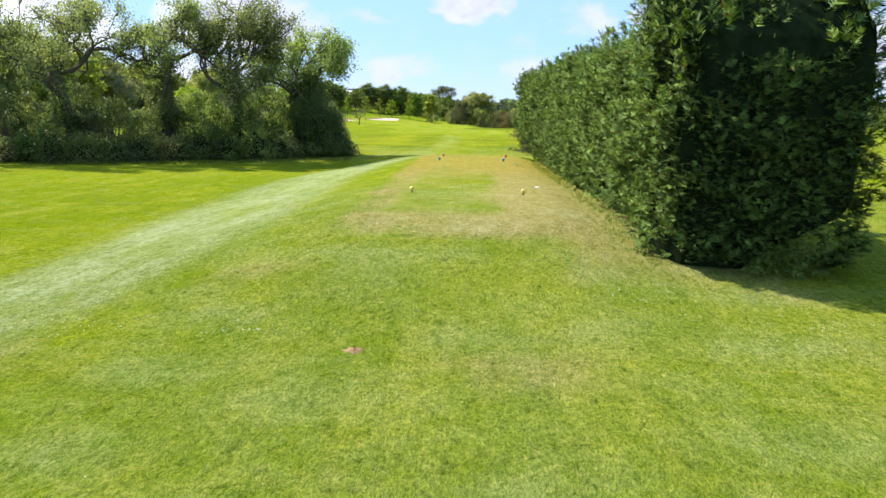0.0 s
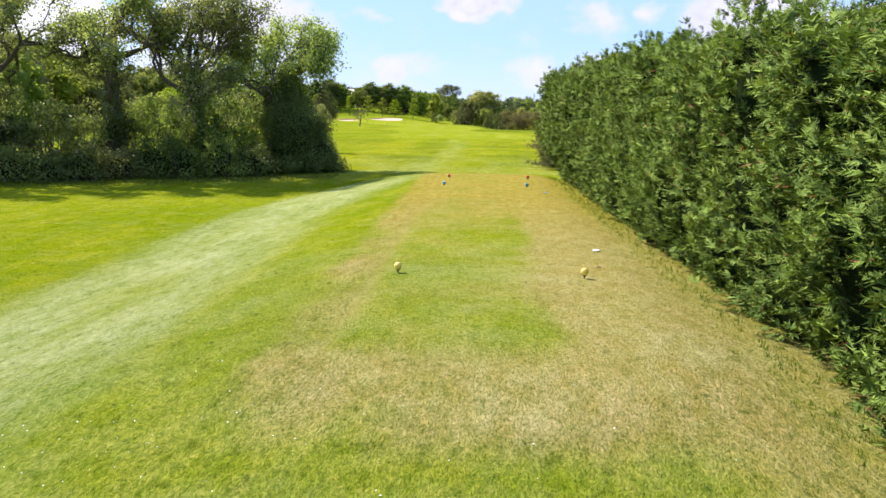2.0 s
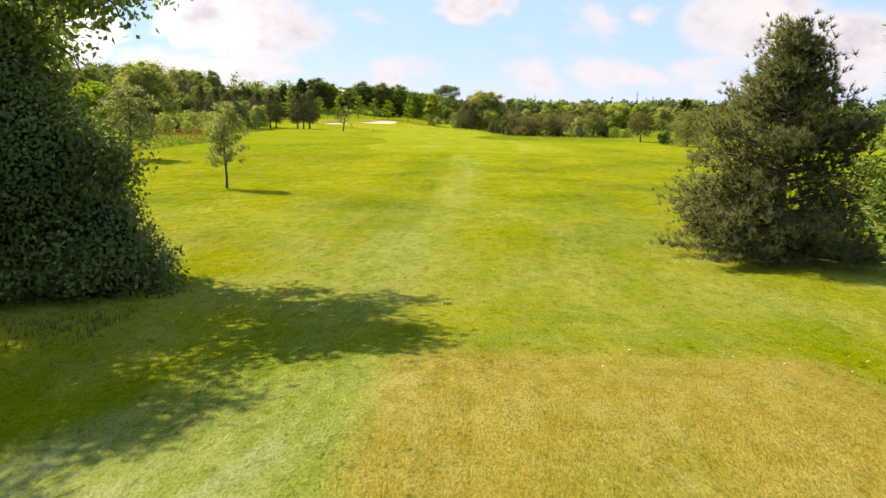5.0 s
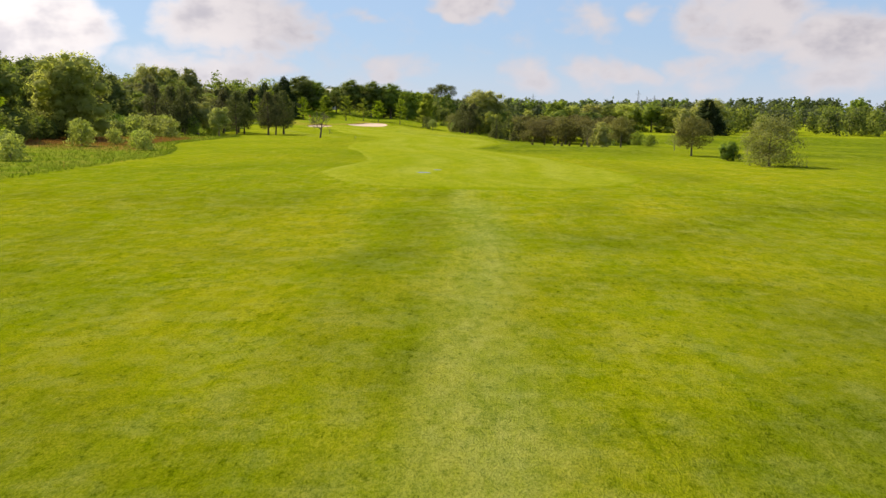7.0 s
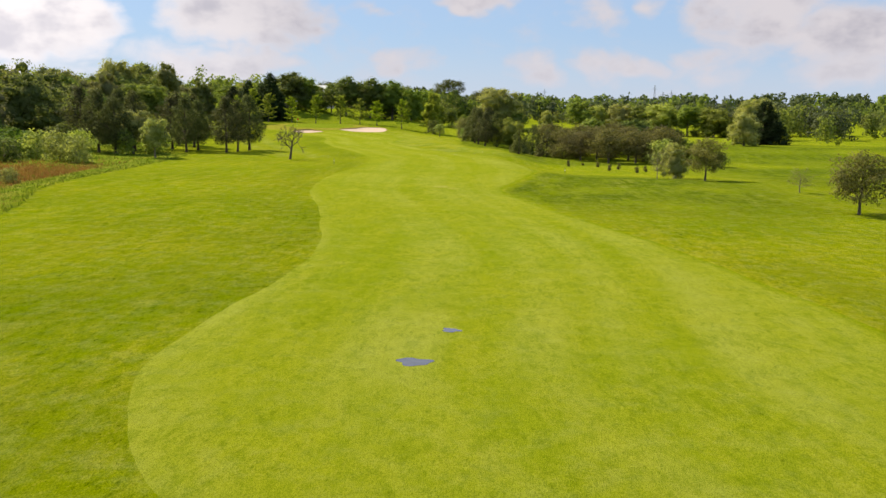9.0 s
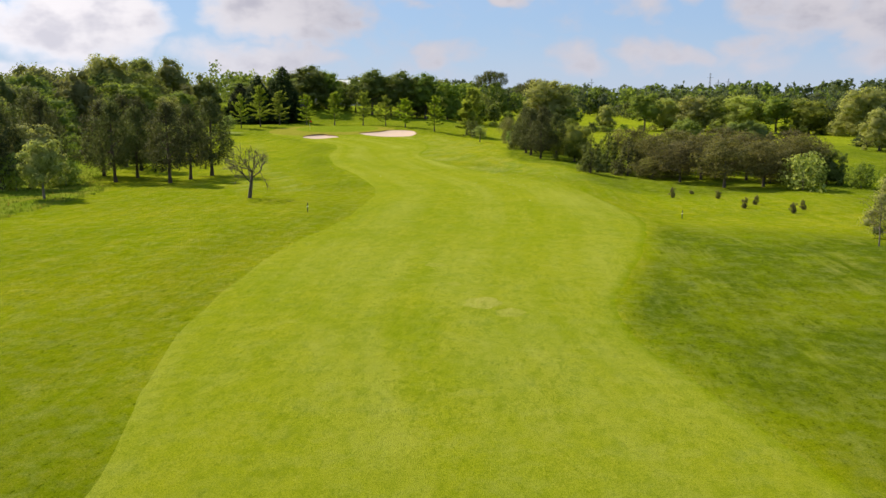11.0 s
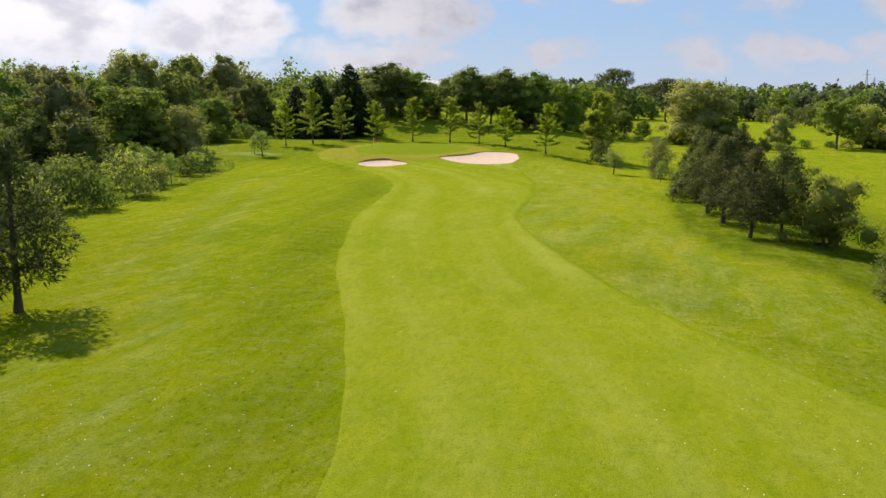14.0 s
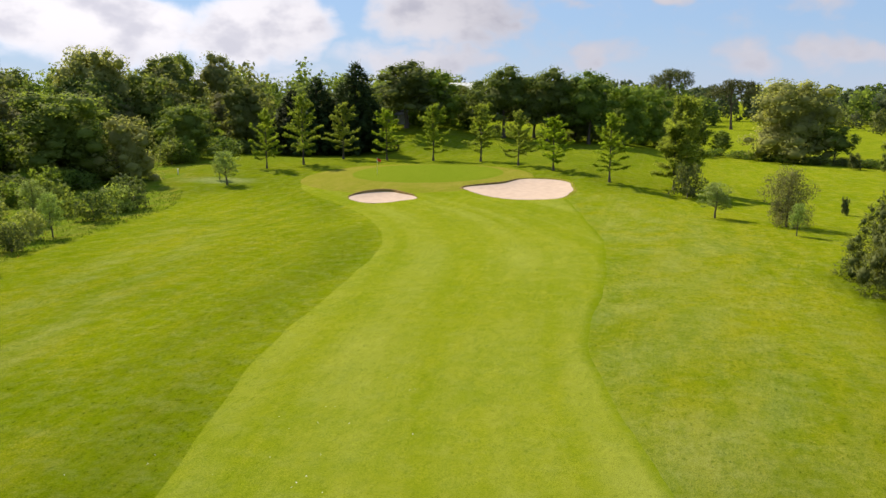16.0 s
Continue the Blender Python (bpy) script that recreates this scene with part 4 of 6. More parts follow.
def ginkgo(seed, mat="ginkgo", dense=1.0, H=9.0, W=5.2):
    """Young open tree: a straight stem, long low branches and rising spiky shoots, small leaves set close along them."""
    rng = np.random.RandomState(seed)
    root = tagged(new("young_tree"), "slender young tree with sparse fresh green tiers, planted in mown grass", "tree", "young trees round the green")
    z = np.linspace(-0.2, H, 9)
    P = np.column_stack([np.cumsum(rng.normal(0, 0.03, (9, 2)), 0), z])
    wood, cs, ds = [tube(P, np.interp(z, [-0.2, 0.35, 1.2, H], [0.24, 0.13, 0.10, 0.012]), 7)], [], []

    def leafy(p, n, spread):
        s = rng.uniform(0.12, 1.03, n)
        q = np.stack([np.interp(s, np.linspace(0, 1, len(p)), p[:, j]) for j in range(3)], 1)
        cs.append(q + rng.normal(0, spread, (n, 3)) * [1, 1, 0.7])
        ds.append(np.tile([0, 0, 1.0], (n, 1)))

    tiers = 38
    for i in range(tiers):
        f = (i + 0.5) / tiers
        h = H * (0.17 + 0.74 * f)
        a = i * 2.4 + rng.uniform(-0.6, 0.6)
        R = W * 0.5 * np.interp(f, [0, 0.15, 0.45, 0.8, 1], [0.75, 1.15, 0.85, 0.45, 0.16]) * rng.uniform(0.55, 1.2)
        rise = R * np.interp(f, [0, 0.3, 1], [0.05, 0.45, 1.9]) * rng.uniform(0.6, 1.3)
        t, p = limb((0, 0, h), (R * math.cos(a), R * math.sin(a), h + rise), 0.032, 0.006, rng, 0.08, 6, 4)
        wood.append(t)
        leafy(p, int((26 + 62 * R) * dense), 0.10 * dense)
        for _ in range(2):          # side shoots
            k = rng.randint(2, 5)
            e = p[k] + np.array([math.cos(a + rng.choice([-0.9, 0.9])), math.sin(a + rng.choice([-0.9, 0.9])), 0.25]) * R * rng.uniform(0.22, 0.42)
            t2, p2 = limb(p[k], e, 0.014, 0.004, rng, 0.08, 4, 3)
            wood.append(t2)
            leafy(p2, int((14 + 26 * R) * dense), 0.09 * dense)
    v, f = join(wood)
    child("trunk", mesh_of("trunk", v, f, M["bark"], True), root)
    v, f, nn = leaf_tris(np.concatenate(cs), np.concatenate(ds), 0.21, 0.17, rng, 0.9)
    child("crown", mesh_of("crown", v, f, M[mat], normals=nn), root)
    return root


def bare_tree():
    """A small tree that has hardly come into leaf: forked limbs and many twigs."""
    rng = np.random.RandomState(5)
    root = tagged(new("bare_tree"), "small bare-branched tree with a few brown buds on mown grass", "tree")
    H, wood, tips = 5.0, [], []
    z = np.linspace(-0.2, 2.3, 6)
    P = np.column_stack([np.linspace(0, -0.35, 6), np.zeros(6), z])
    wood.append(tube(P, np.linspace(0.2, 0.11, 6), 7))

    def grow(a, d, L, r, depth):
        b = a + d * L
        t, p = limb(a, b, r, r * 0.55, rng, 0.06, 4, 4)
        wood.append(t)
        if depth == 0:
            tips.append(b)
            return
        for _ in range(3 if depth > 1 else 4):
            grow(p[-1] if rng.uniform() < 0.7 else p[2], unit(d + rng.normal(0, 0.5, 3) + [0, 0, 0.12]), L * rng.uniform(0.6, 0.82), max(r * 0.6, 0.016), depth - 1)

    for k in range(9):
        a = k * 2.4
        grow(P[-1 - k % 3], unit(np.array([math.cos(a), math.sin(a), 0.5 + 0.1 * k])), 1.2, 0.06, 3)
    v, f = join(wood)
    child("trunk", mesh_of("trunk", v, f, M["bark"], True), root)
    t = np.array(tips)
    v, f, nn = leaf_quads(np.repeat(t, 2, 0) + rng.normal(0, 0.1, (2 * len(t), 3)), np.tile([0, 0, 1.0], (2 * len(t), 1)), 0.1, 0.07, rng)
    tagged(child("buds", mesh_of("buds", v, f, M["broad_brown"], normals=nn), root), kind="stuff")
    return root


BL = "tree", "broad-leaved tree in full spring leaf at the wood's edge", "tree"


def bl(seed, mat, n=1500, leaf=0.5, kind="round", lobes=44, H=13.0, W=10.0, name="tree", label=BL[1]):
    return lambda: tree(name, seed, H, W, kind, mat, "bark", label, "tree", n, leaf, lobes, 0.02)


def shrub(seed, mat, label, n=520, leaf=0.34, name="shrub"):
    return lambda: tree(name, seed, 3.0, 4.0, "low", mat, "bark_pale", label, "shrub", n, leaf, 26, 0.02, twigs=0, top=0.55)


KINDS = {
    "broad": ([bl(1, "broad"), bl(2, "broad"), bl(3, "broad_dark"), bl(4, "broad", kind="low")], (13.0, 10.0)),
    "edge": ([bl(81, "broad", kind="low"), bl(82, "broad_dark", kind="low"), bl(83, "broad", 2400, 0.44, "low", 52), bl(84, "broad_brown", kind="low", label="broad-leaved tree with olive-brown young leaf at the wood's edge")], (13.0, 10.0)),
    "dark": ([bl(6, "broad_dark"), bl(7, "broad_dark", kind="low")], (13.0, 10.0)),
    "brown": ([bl(8, "broad_brown", 1500, 0.42, label="tall tree only just coming into brownish leaf")], (13.0, 10.0)),
    "dome": ([bl(91, "broad", 2800, 0.40, "low", 64), bl(92, "broad", 2800, 0.40, "low", 64), bl(93, "broad_dark", 2700, 0.40, "round", 60)], (13.0, 10.0)),
    "olive": ([bl(94, "broad_olive", 2600, 0.42, "low", label="small rounded tree in muted yellow-green leaf")], (13.0, 10.0)),
    "massive": ([bl(89, "broad", 4400, 0.44, "low", 80, label="great rounded green tree at the edge of long grass")], (13.0, 10.0)),
    "great": ([bl(88, "broad_olive", 7000, 0.38, "low", 84, label="great rounded tree in pale green leaf by a field hedge")], (13.0, 10.0)),
    "lime": ([bl(9, "broad_lime", 3000, 0.5, "low", label="rounded broad-leaved tree in bright yellow-green leaf"), bl(10, "broad_lime", 2600, 0.5, "round", label="broad-leaved tree in bright yellow-green leaf")], (13.0, 10.0)),
    "pine": ([(lambda s=s: tree("pine_tree", s, 9.0, 6.2, "pine", "pine", "bark_pine", "dark pine with a bare trunk and layered needles", "pine tree", 2700, 0.40, 62, 0.022, True, group="pines beside the fairway", top=0.92)) for s in (21, 22, 23)], (9.0, 6.2)),
    "bushpine": ([(lambda s=s: tree("pine_tree", s, 8.0, 6.0, "cone", "pine_near", "bark_pine", "bushy olive pine with branches to the ground", "pine tree", 2400, 0.36, 70, 0.022, True, top=0.9)) for s in (27, 28)], (8.0, 6.0)),
    "cypress": ([lambda: tree("cypress_tree", 31, 14.0, 8.0, "cone", "cypress", "bark_pine", "tall dark conical cypress with branches to the ground", "cypress tree", 5200, 0.62, 110, 0.02, True, wide=0.8, top=0.97), lambda: tree("cypress_tree", 32, 14.0, 8.0, "cone", "cypress", "bark_pine", "tall dark conical cypress with branches to the ground", "cypress tree", 5200, 0.62, 110, 0.02, True, wide=0.8, top=0.97)], (14.0, 8.0)),
    "umbrella": ([lambda: tree("umbrella_pine", 33, 18.0, 15.0, "plate", "pine", "bark_pine", "dark flat-topped pine above the far woods", "pine tree", 1500, 0.9, 16, 0.02, True, top=0.8)], (18.0, 15.0)),
    "ginkgo": ([lambda: ginkgo(41), lambda: ginkgo(42), lambda: ginkgo(43)], (9.0, 5.2)),
    "gold": ([lambda: ginkgo(44, "broad_lime", 2.0), lambda: ginkgo(45, "broad_lime", 2.0)], (9.0, 5.2)),
    "plum": ([(lambda s=s: tree("plum_tree", s, 5.0, 5.2, "round", "plum", "bark", "low spreading tree with dull purplish brown leaves", "tree", 2500, 0.21, 46, 0.022, group="row of plum trees", twigs=2, shell=0.6)) for s in (51, 52)], (5.0, 5.2)),
    "thorn": ([(lambda s=s: tree("hawthorn", s, 4.8, 5.4, "low", "broad_brown", "bark", "small round hawthorn with thin brown-green leaf", "tree", 3600, 0.18, 52, 0.024, twigs=2, shell=0.6)) for s in (54, 55)], (4.8, 5.4)),
    "shrub": ([shrub(61, "shrub", "leafy green shrub in long grass"), shrub(62, "shrub", "leafy green shrub in long grass"), shrub(63, "broad", "dense green shrub at the wood's edge")], (3.0, 4.0)),
    "white": ([shrub(65, "white", "shrub with pale silvery spring leaves"), ], (3.0, 4.0)),
    "whitetree": ([lambda: tree("young_tree", 66, 6.0, 4.6, "round", "white", "bark_pale", "young tree with pale silvery spring leaves", "tree", 1700, 0.26, 30, 0.02)], (6.0, 4.6)),
    "willow": ([lambda: tree("willow", 68, 5.5, 6.0, "low", "broad_lime", "bark", "low yellow-green willow with hanging twigs", "tree", 3000, 0.3, 18, 0.02, wide=0.3)], (5.5, 6.0)),
    "laurel": ([lambda: tree("laurel_bush", 69, 2.3, 2.8, "low", "broad_dark", "bark", "small dark evergreen laurel bush on mown grass", "shrub", 1100, 0.18, 14, 0.02, twigs=0, top=0.5)], (2.3, 2.8)),
    "sapling": ([(lambda s=s: tree("sapling", s, 5.0, 2.6, "round", "oak", "bark", "young planted tree with a thin trunk and a leafy top", "tree", 1700, 0.15, 34, 0.016, shell=0.7, twigs=2)) for s in (71, 72)], (5.0, 2.6)),
    "stub": ([lambda: tree("cut_shrub", 75, 1.0, 0.7, "low", "plum", "bark", "low brown clipped shrub standing in mown grass", "shrub", 240, 0.11, 8, 0.03, group="row of clipped shrubs", twigs=0, top=0.5)], (1.0, 0.7)),
    "seedling": ([lambda: tree("sapling", 77, 3.9, 3.0, "round", "broad_brown", "bark_pale", "thin staked sapling with hardly any leaves", "tree", 420, 0.13, 16, 0.012, shell=0.6, twigs=3)], (3.9, 3.0)),
}

# -- clipped conifer hedge beside the tee --
def make_hedge():
    rng = np.random.RandomState(101)
    root = tagged(new("conifer_hedge"), "tall dense clipped conifer hedge with feathery green sprays", "hedge")
    X0, X1, Y0, Y1 = 4.7, 7.5, 15.2, 53.3
    CREST = [(14.2, 3.2), (15.1, 4.2), (15.8, 5.0), (16.6, 5.5), (17.4, 5.3), (18.3, 4.4), (20, 4.3), (24, 4.5), (30, 4.7), (38, 4.9), (44, 5.05), (50, 5.05), (52.4, 5.0), (53.3, 4.7)]

    def crest(y):
        return np.interp(y, [c[0] for c in CREST], [c[1] for c in CREST])

    def lift(p):
        """From heights over a level foot to heights over the sloping ground; the crest stays."""
        g, t = terrain(5.4, p[..., 1]), crest(p[..., 1])
        q = np.array(p, float)
        q[..., 2] = g + q[..., 2] * (1 - g / t)
        return q

    def skin(u, v, w):
        """Lumpy surface: u along (0..1), v round the section (0 foot of the tee side, over the top, 1 foot of the far side), w depth inwards."""
        y = Y0 + (Y1 - Y0) * u
        lump = 0.36 * value_noise(y, v * 9, 1.5, 1) + 0.26 * value_noise(y, v * 9, 0.55, 2) + 0.42 * np.abs(np.sin(np.pi * (y + 0.12 * np.sin(v * 25)) / 1.3)) - 0.26
        top = crest(y) * (1 + 0.03 * np.sin(y * 0.9) + 0.03 * np.sin(y * 2.3)) - 0.15
        s = v * 3
        side = np.where(s < 1, 0, np.where(s < 2, s - 1, 1))
        z = np.where(s < 1, s * top, np.where(s < 2, top, (3 - s) * top))
        cx = (X0 + X1) / 2
        half = (X1 - X0) / 2 * np.where(z < 1.2, 0.70 + 0.25 * z, 1) * (1 - 0.16 * np.clip((z - 3.6) / 1.6, 0, 1) ** 2)
        x = cx + half * (2 * side - 1)
        nx, nz = np.where(s < 1, -1.0, np.where(s < 2, 0.0, 1.0)), np.where((s >= 1) & (s < 2), 1.0, 0.12)
        ends = np.minimum(y - Y0, Y1 - y)
        rnd = np.clip(1 - ends / 1.3, 0, 1) ** 2
        x = cx + (x - cx) * (1 - np.where(y < 20, 0.22, 0.06) * rnd)
        x = x - 0.75 * ss(0.5, 2.2, z) * ss(38, 51, y)
        x = cx + (x - cx) * (1 + (1.5 / half - 1) * (x < cx) * ss(18.5, 17.0, y))
        x = x + 1.8 * (x > cx) * ss(19.5, 17.0, y) * ss(0.0, 1.2, z)
        k = lump - w
        return np.stack([x + nx * k, y + 0 * x, z + nz * k], -1), np.stack([nx, 0 * nx, nz], -1)

    # near-black inner shell, the shade between the sprays put into its colour
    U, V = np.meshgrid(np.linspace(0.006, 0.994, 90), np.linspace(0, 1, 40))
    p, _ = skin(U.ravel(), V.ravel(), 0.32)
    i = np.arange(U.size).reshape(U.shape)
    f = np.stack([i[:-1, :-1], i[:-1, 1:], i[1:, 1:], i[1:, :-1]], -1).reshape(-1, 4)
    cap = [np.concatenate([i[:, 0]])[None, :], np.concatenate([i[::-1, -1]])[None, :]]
    child("inside", mesh_of("inside", lift(p), [f] + cap, M["leyland_core"]), root, "near-black filler shell in place of shade inside the hedge")

    HN = []

    def sprays(c, out, n_leaf, size):
        """Each spray: a drooping fan of narrow scale-leaved fingers."""
        n, c = len(c), lift(c)
        main = unit(out * 0.8 + np.array([0, -0.04, 0.48]) + rng.normal(0, 0.36, (n, 3)))
        side = unit(np.cross(main, np.array([0, 0, 1.0]) + rng.normal(0, 0.38, (n, 3))))
        vs = []
        sz = size * rng.uniform(0.65, 1.45, n)[:, None]
        face = unit(np.cross(main, side))
        for m in range(2 * n_leaf):
            along, turn = 0.04 + 0.88 * m / (2 * n_leaf), (1 if m % 2 else -1) * (0.85 if m < 2 * n_leaf - 1 else 0.0)
            d = unit(main * 0.75 + side * turn + rng.normal(0, 0.14, (n, 3)))
            L = sz * (0.58 - 0.34 * along) * rng.uniform(0.75, 1.2, (n, 1))
            b = c + main * sz * along * 0.9 - np.array([0, 0, 0.22]) * sz * along * along
            s2 = unit(np.cross(d, face + rng.normal(0, 0.3, (n, 3))))
            s2 = s2 * np.where((np.cross(s2, d) * out).sum(-1, keepdims=True) < 0, 1.0, -1.0)
            w = L * 0.12
            tip = b + d * L - np.array([0, 0, 0.22]) * L
            vs.append(np.stack([b + s2 * w, b - s2 * w, tip], 1))
        v = np.stack(vs, 1).reshape(-1, 3)
        HN.append(np.repeat(unit(unit(out) * 0.5 + face * np.sign(face[:, 2:3]) * 0.35 + rng.normal(0, 0.3, (n, 3)) + np.array([0, 0, 0.15])), 3 * len(vs), 0))
        return v, np.arange(len(v)).reshape(-1, 3)

    chunks = []

    def plumes(p, o, count, length, spread, size, up=0.85):
        """Bushy plumes that rise outwards, each a bundle of sprays."""
        m = len(p)
        way = unit(o * 0.75 + np.array([0, 0, up]) + rng.normal(0, 0.22, (m, 3)))
        long = length * rng.uniform(0.6, 1.4, m)
        q, w, L = np.repeat(p - o * 0.12, count, 0), np.repeat(way, count, 0), np.repeat(long, count)[:, None]
        t = rng.uniform(0, 1, (m * count, 1))
        r = rng.normal(0, 1, (m * count, 3)) * spread * (1.15 - t)
        chunks.append(sprays(q + w * t * L + r, unit(w * 0.55 + np.repeat(o, count, 0) * 0.3 + unit(r) * 0.6), 6, size))

    uu, vv = rng.uniform(0, 1, 1350), rng.uniform(0.0, 0.34, 1350)
    p, o = skin(uu, vv, rng.uniform(0.0, 0.22, 1350))
    plumes(p, o, 14, 0.5, 0.13, 0.22)
    yy = rng.uniform(Y0 + 0.2, Y1 - 0.2, 240)
    plumes(np.stack([rng.uniform(X0 + 0.2, X1 - 0.6, 240), yy, crest(yy) - 0.25], -1), np.tile([0, 0, 1.0], (240, 1)), 9, 0.75, 0.1, 0.22, 0.3)
    for n, lo, hi, size in ((8000, 0.0, 0.35, 0.24), (3000, 0.32, 0.66, 0.34), (1200, 0.64, 1.0, 0.5)):
        u, v = rng.uniform(0, 1, n), rng.uniform(lo, hi, n)
        p, o = skin(u, v, rng.uniform(0.05, 0.38, n))
        chunks.append(sprays(p, o, 6, size))
    # the two ends; the near one rounds over towards its top
    for ye, sign, n in ((Y0, -1, 7800), (Y1, 1, 1600)):
        z = rng.uniform(0.05, 5.3 if sign < 0 else crest(ye), n)
        wide = 1.9 if sign < 0 else 0.0
        x = rng.uniform(X0 + 0.1, X1 - 0.1 + wide, n)
        cx = (X0 + X1 + wide) / 2
        x = cx + (x - cx) * np.where(z < 1.2, 0.72 + 0.23 * z, 1)
        bow = 0.75 * (1 - ((x - cx) / (X1 + wide - cx)) ** 2)
        lump = 0.5 * value_noise(x, z, 0.8, 4) + 0.22 * np.sin(z * 5.5 + 1.5 * np.sin(x * 2.0))
        x = x - (0.75 * ss(0.5, 2.2, z) if sign > 0 else 0.0)
        over = np.clip(z - 2.7, 0, 3) ** 1.5 * 0.42 if sign < 0 else 0 * z
        p = np.stack([x, ye + sign * (bow * 0.9 - 0.25 + lump - over - rng.uniform(0, 0.3 if sign > 0 else 0.75, n)), z], -1)
        o = np.stack([0 * z, sign + 0 * z, 0.1 + 0.5 * over], -1) + np.stack([(x - cx) * 0.5, 0 * x, 0 * x], -1)
        chunks.append(sprays(p, o, 6, 0.21 if sign < 0 else 0.3))
    # feathery leaders on the top
    n = 1300
    y, x = rng.uniform(Y0 + 0.3, Y1 - 0.3, n), rng.uniform(X0 + 0.3, X1 - 0.3, n)
    y = np.round(y / 0.55) * 0.55 + rng.normal(0, 0.1, n)
    h = rng.uniform(0, 0.95, n) * (0.5 + 0.5 * np.sin(np.round(y / 0.55) * 12.9))
    chunks.append(sprays(np.stack([x, y, crest(y) - 0.25 + np.abs(h)], -1), np.tile([0, 0, 1.0], (n, 1)), 5, 0.26))
    v, f = join(chunks)
    child("foliage", mesh_of("foliage", v, f, M["leyland"], normals=np.concatenate(HN)), root, "feathery green conifer sprays with a few brown ones")
    # end caps of the inside
    stems = [tube(np.array([[6.35 + rng.normal(0, 0.1), y, float(terrain(6.35, y)) - 0.1], [6.35 + rng.normal(0, 0.15), y + rng.normal(0, 0.1), 2.4]]), [0.14, 0.07], 7) for y in np.arange(16.2, 52, 1.25)]
    v, f = join(stems)
    child("woody_base", mesh_of("woody_base", v, f, M["bark"], True), root)


make_hedge()


# -- oak wood on the other side --
def oak(seed, x, y, H, W, n, label, ivy=0.0, fork=0.42, lean=0.0, spread=0.55):
    """A short crooked trunk, great limbs that twist and divide three times, and leaves in sprays round the twigs."""
    rng = np.random.RandomState(seed)
    root = tagged(new("oak_tree"), label, "oak tree", "oaks at the edge of the field")
    root.location = (x, y, float(terrain(x, y)) - 0.05)
    z = np.linspace(-0.3, H * fork, 7)
    P = np.column_stack([lean * np.clip(z, 0, 99) ** 1.1 + 0.12 * np.sin(z * 1.1 + seed), 0.15 * np.sin(z * 0.9), z])
    r0 = 0.034 * H
    wood, sprays_at = [tube(P, np.interp(z, [-0.3, 0.5, H * fork], [r0 * 1.5, r0, r0 * 0.72]), 9)], []

    def grow(a, d, L, r, depth):
        t, p = limb(a, a + d * L, r, r * 0.6, rng, 0.13, 6, 6 if depth > 1 else 4)
        wood.append(t)
        if depth < 2:
            for q in np.linspace(0.3, 1.0, 3 if depth else 4):
                sprays_at.append([np.interp(q, np.linspace(0, 1, 6), p[:, k]) for k in range(3)])
        if depth:
            for _ in range(3):
                w = unit(d + rng.normal(0, spread, 3) + np.array([0, 0, 0.10]))
                reach = np.hypot(p[-1][0] - P[-1][0], p[-1][1] - P[-1][1]) / (W * 0.5)
                if reach > 0.85:
                    w = unit(w * [0.45, 0.45, 1.0])
                grow(p[-1] if rng.uniform() < 0.6 else p[3], w, L * rng.uniform(0.62, 0.84), r * 0.58, depth - 1)

    for k in range(7):
        a, up = k * 2.4 + rng.uniform(-0.3, 0.3), rng.uniform(0.35, 1.0) if k < 5 else 1.9
        base = P[-1 - (k % 3)] if k < 5 else P[-1]
        grow(base, unit(np.array([math.cos(a), math.sin(a), up])), H * (1 - fork) * rng.uniform(0.36, 0.44) * (W / 8.6) ** 0.5, r0 * 0.42, 3)
    v, f = join(wood)
    child("trunk", mesh_of("trunk", v, f, M["bark"], True), root, "crooked dark trunk and twisting limbs")
    at = np.array(sprays_at)
    pick = rng.randint(0, len(at), n)
    g = rng.normal(0, 1, (n, 3)) * [0.34, 0.34, 0.24]
    c = at[pick] + g
    c[:, 2] = np.maximum(c[:, 2], H * 0.2)
    v, f, nn = leaf_quads(c, unit(g) + [0, 0, 0.5], 0.17, 0.125, rng, 0.8, 0.2, 0.5)
    child("crown", mesh_of("crown", v, f, M["oak"], normals=nn), root)
    if ivy:
        k = int(4200 * ivy)
        zz = rng.uniform(0, H * fork * 1.08, k)
        a = rng.uniform(0, 2 * np.pi, k)
        r = (r0 + 0.26) * rng.uniform(0.45, 1.2, k) * (1 + 0.35 * np.sin(zz * 1.9 + seed) + 0.35 * np.sin(a * 2 + zz))
        off = np.stack([np.interp(zz, z, P[:, 0]), np.interp(zz, z, P[:, 1])], -1)
        v, f, nn = leaf_quads(np.stack([off[:, 0] + r * np.cos(a), off[:, 1] + r * np.sin(a), zz], -1), np.stack([np.cos(a), np.sin(a), 0 * a], -1), 0.15, 0.13, rng, 0.5)
        child("ivy", mesh_of("ivy", v, f, M["ivy"], normals=nn), root, "dark ivy wrapped round the trunk")
    return root


oak(201, -12.4, 60.8, 10.6, 8.2, 21000, "ivy-clad oak in fresh leaf at the corner of a wood", 1.3, 0.48)
oak(212, -16.8, 58.5, 11.8, 8.8, 16500, "ivy-clad oak with open fresh green crown", 1.2, 0.50)
oak(203, -21.4, 57.2, 12.0, 7.8, 12500, "ivy-clad oak with a forked open crown", 0.9, 0.56, 0.0, 0.45)
oak(204, -27.3, 55.2, 12.2, 11.4, 18000, "wide leaning oak with fresh green leaves", 0.2, 0.50, -0.16)
oak(205, -36.0, 53.0, 12.2, 10.6, 11000, "wide oak with fresh green leaves", 0.3)


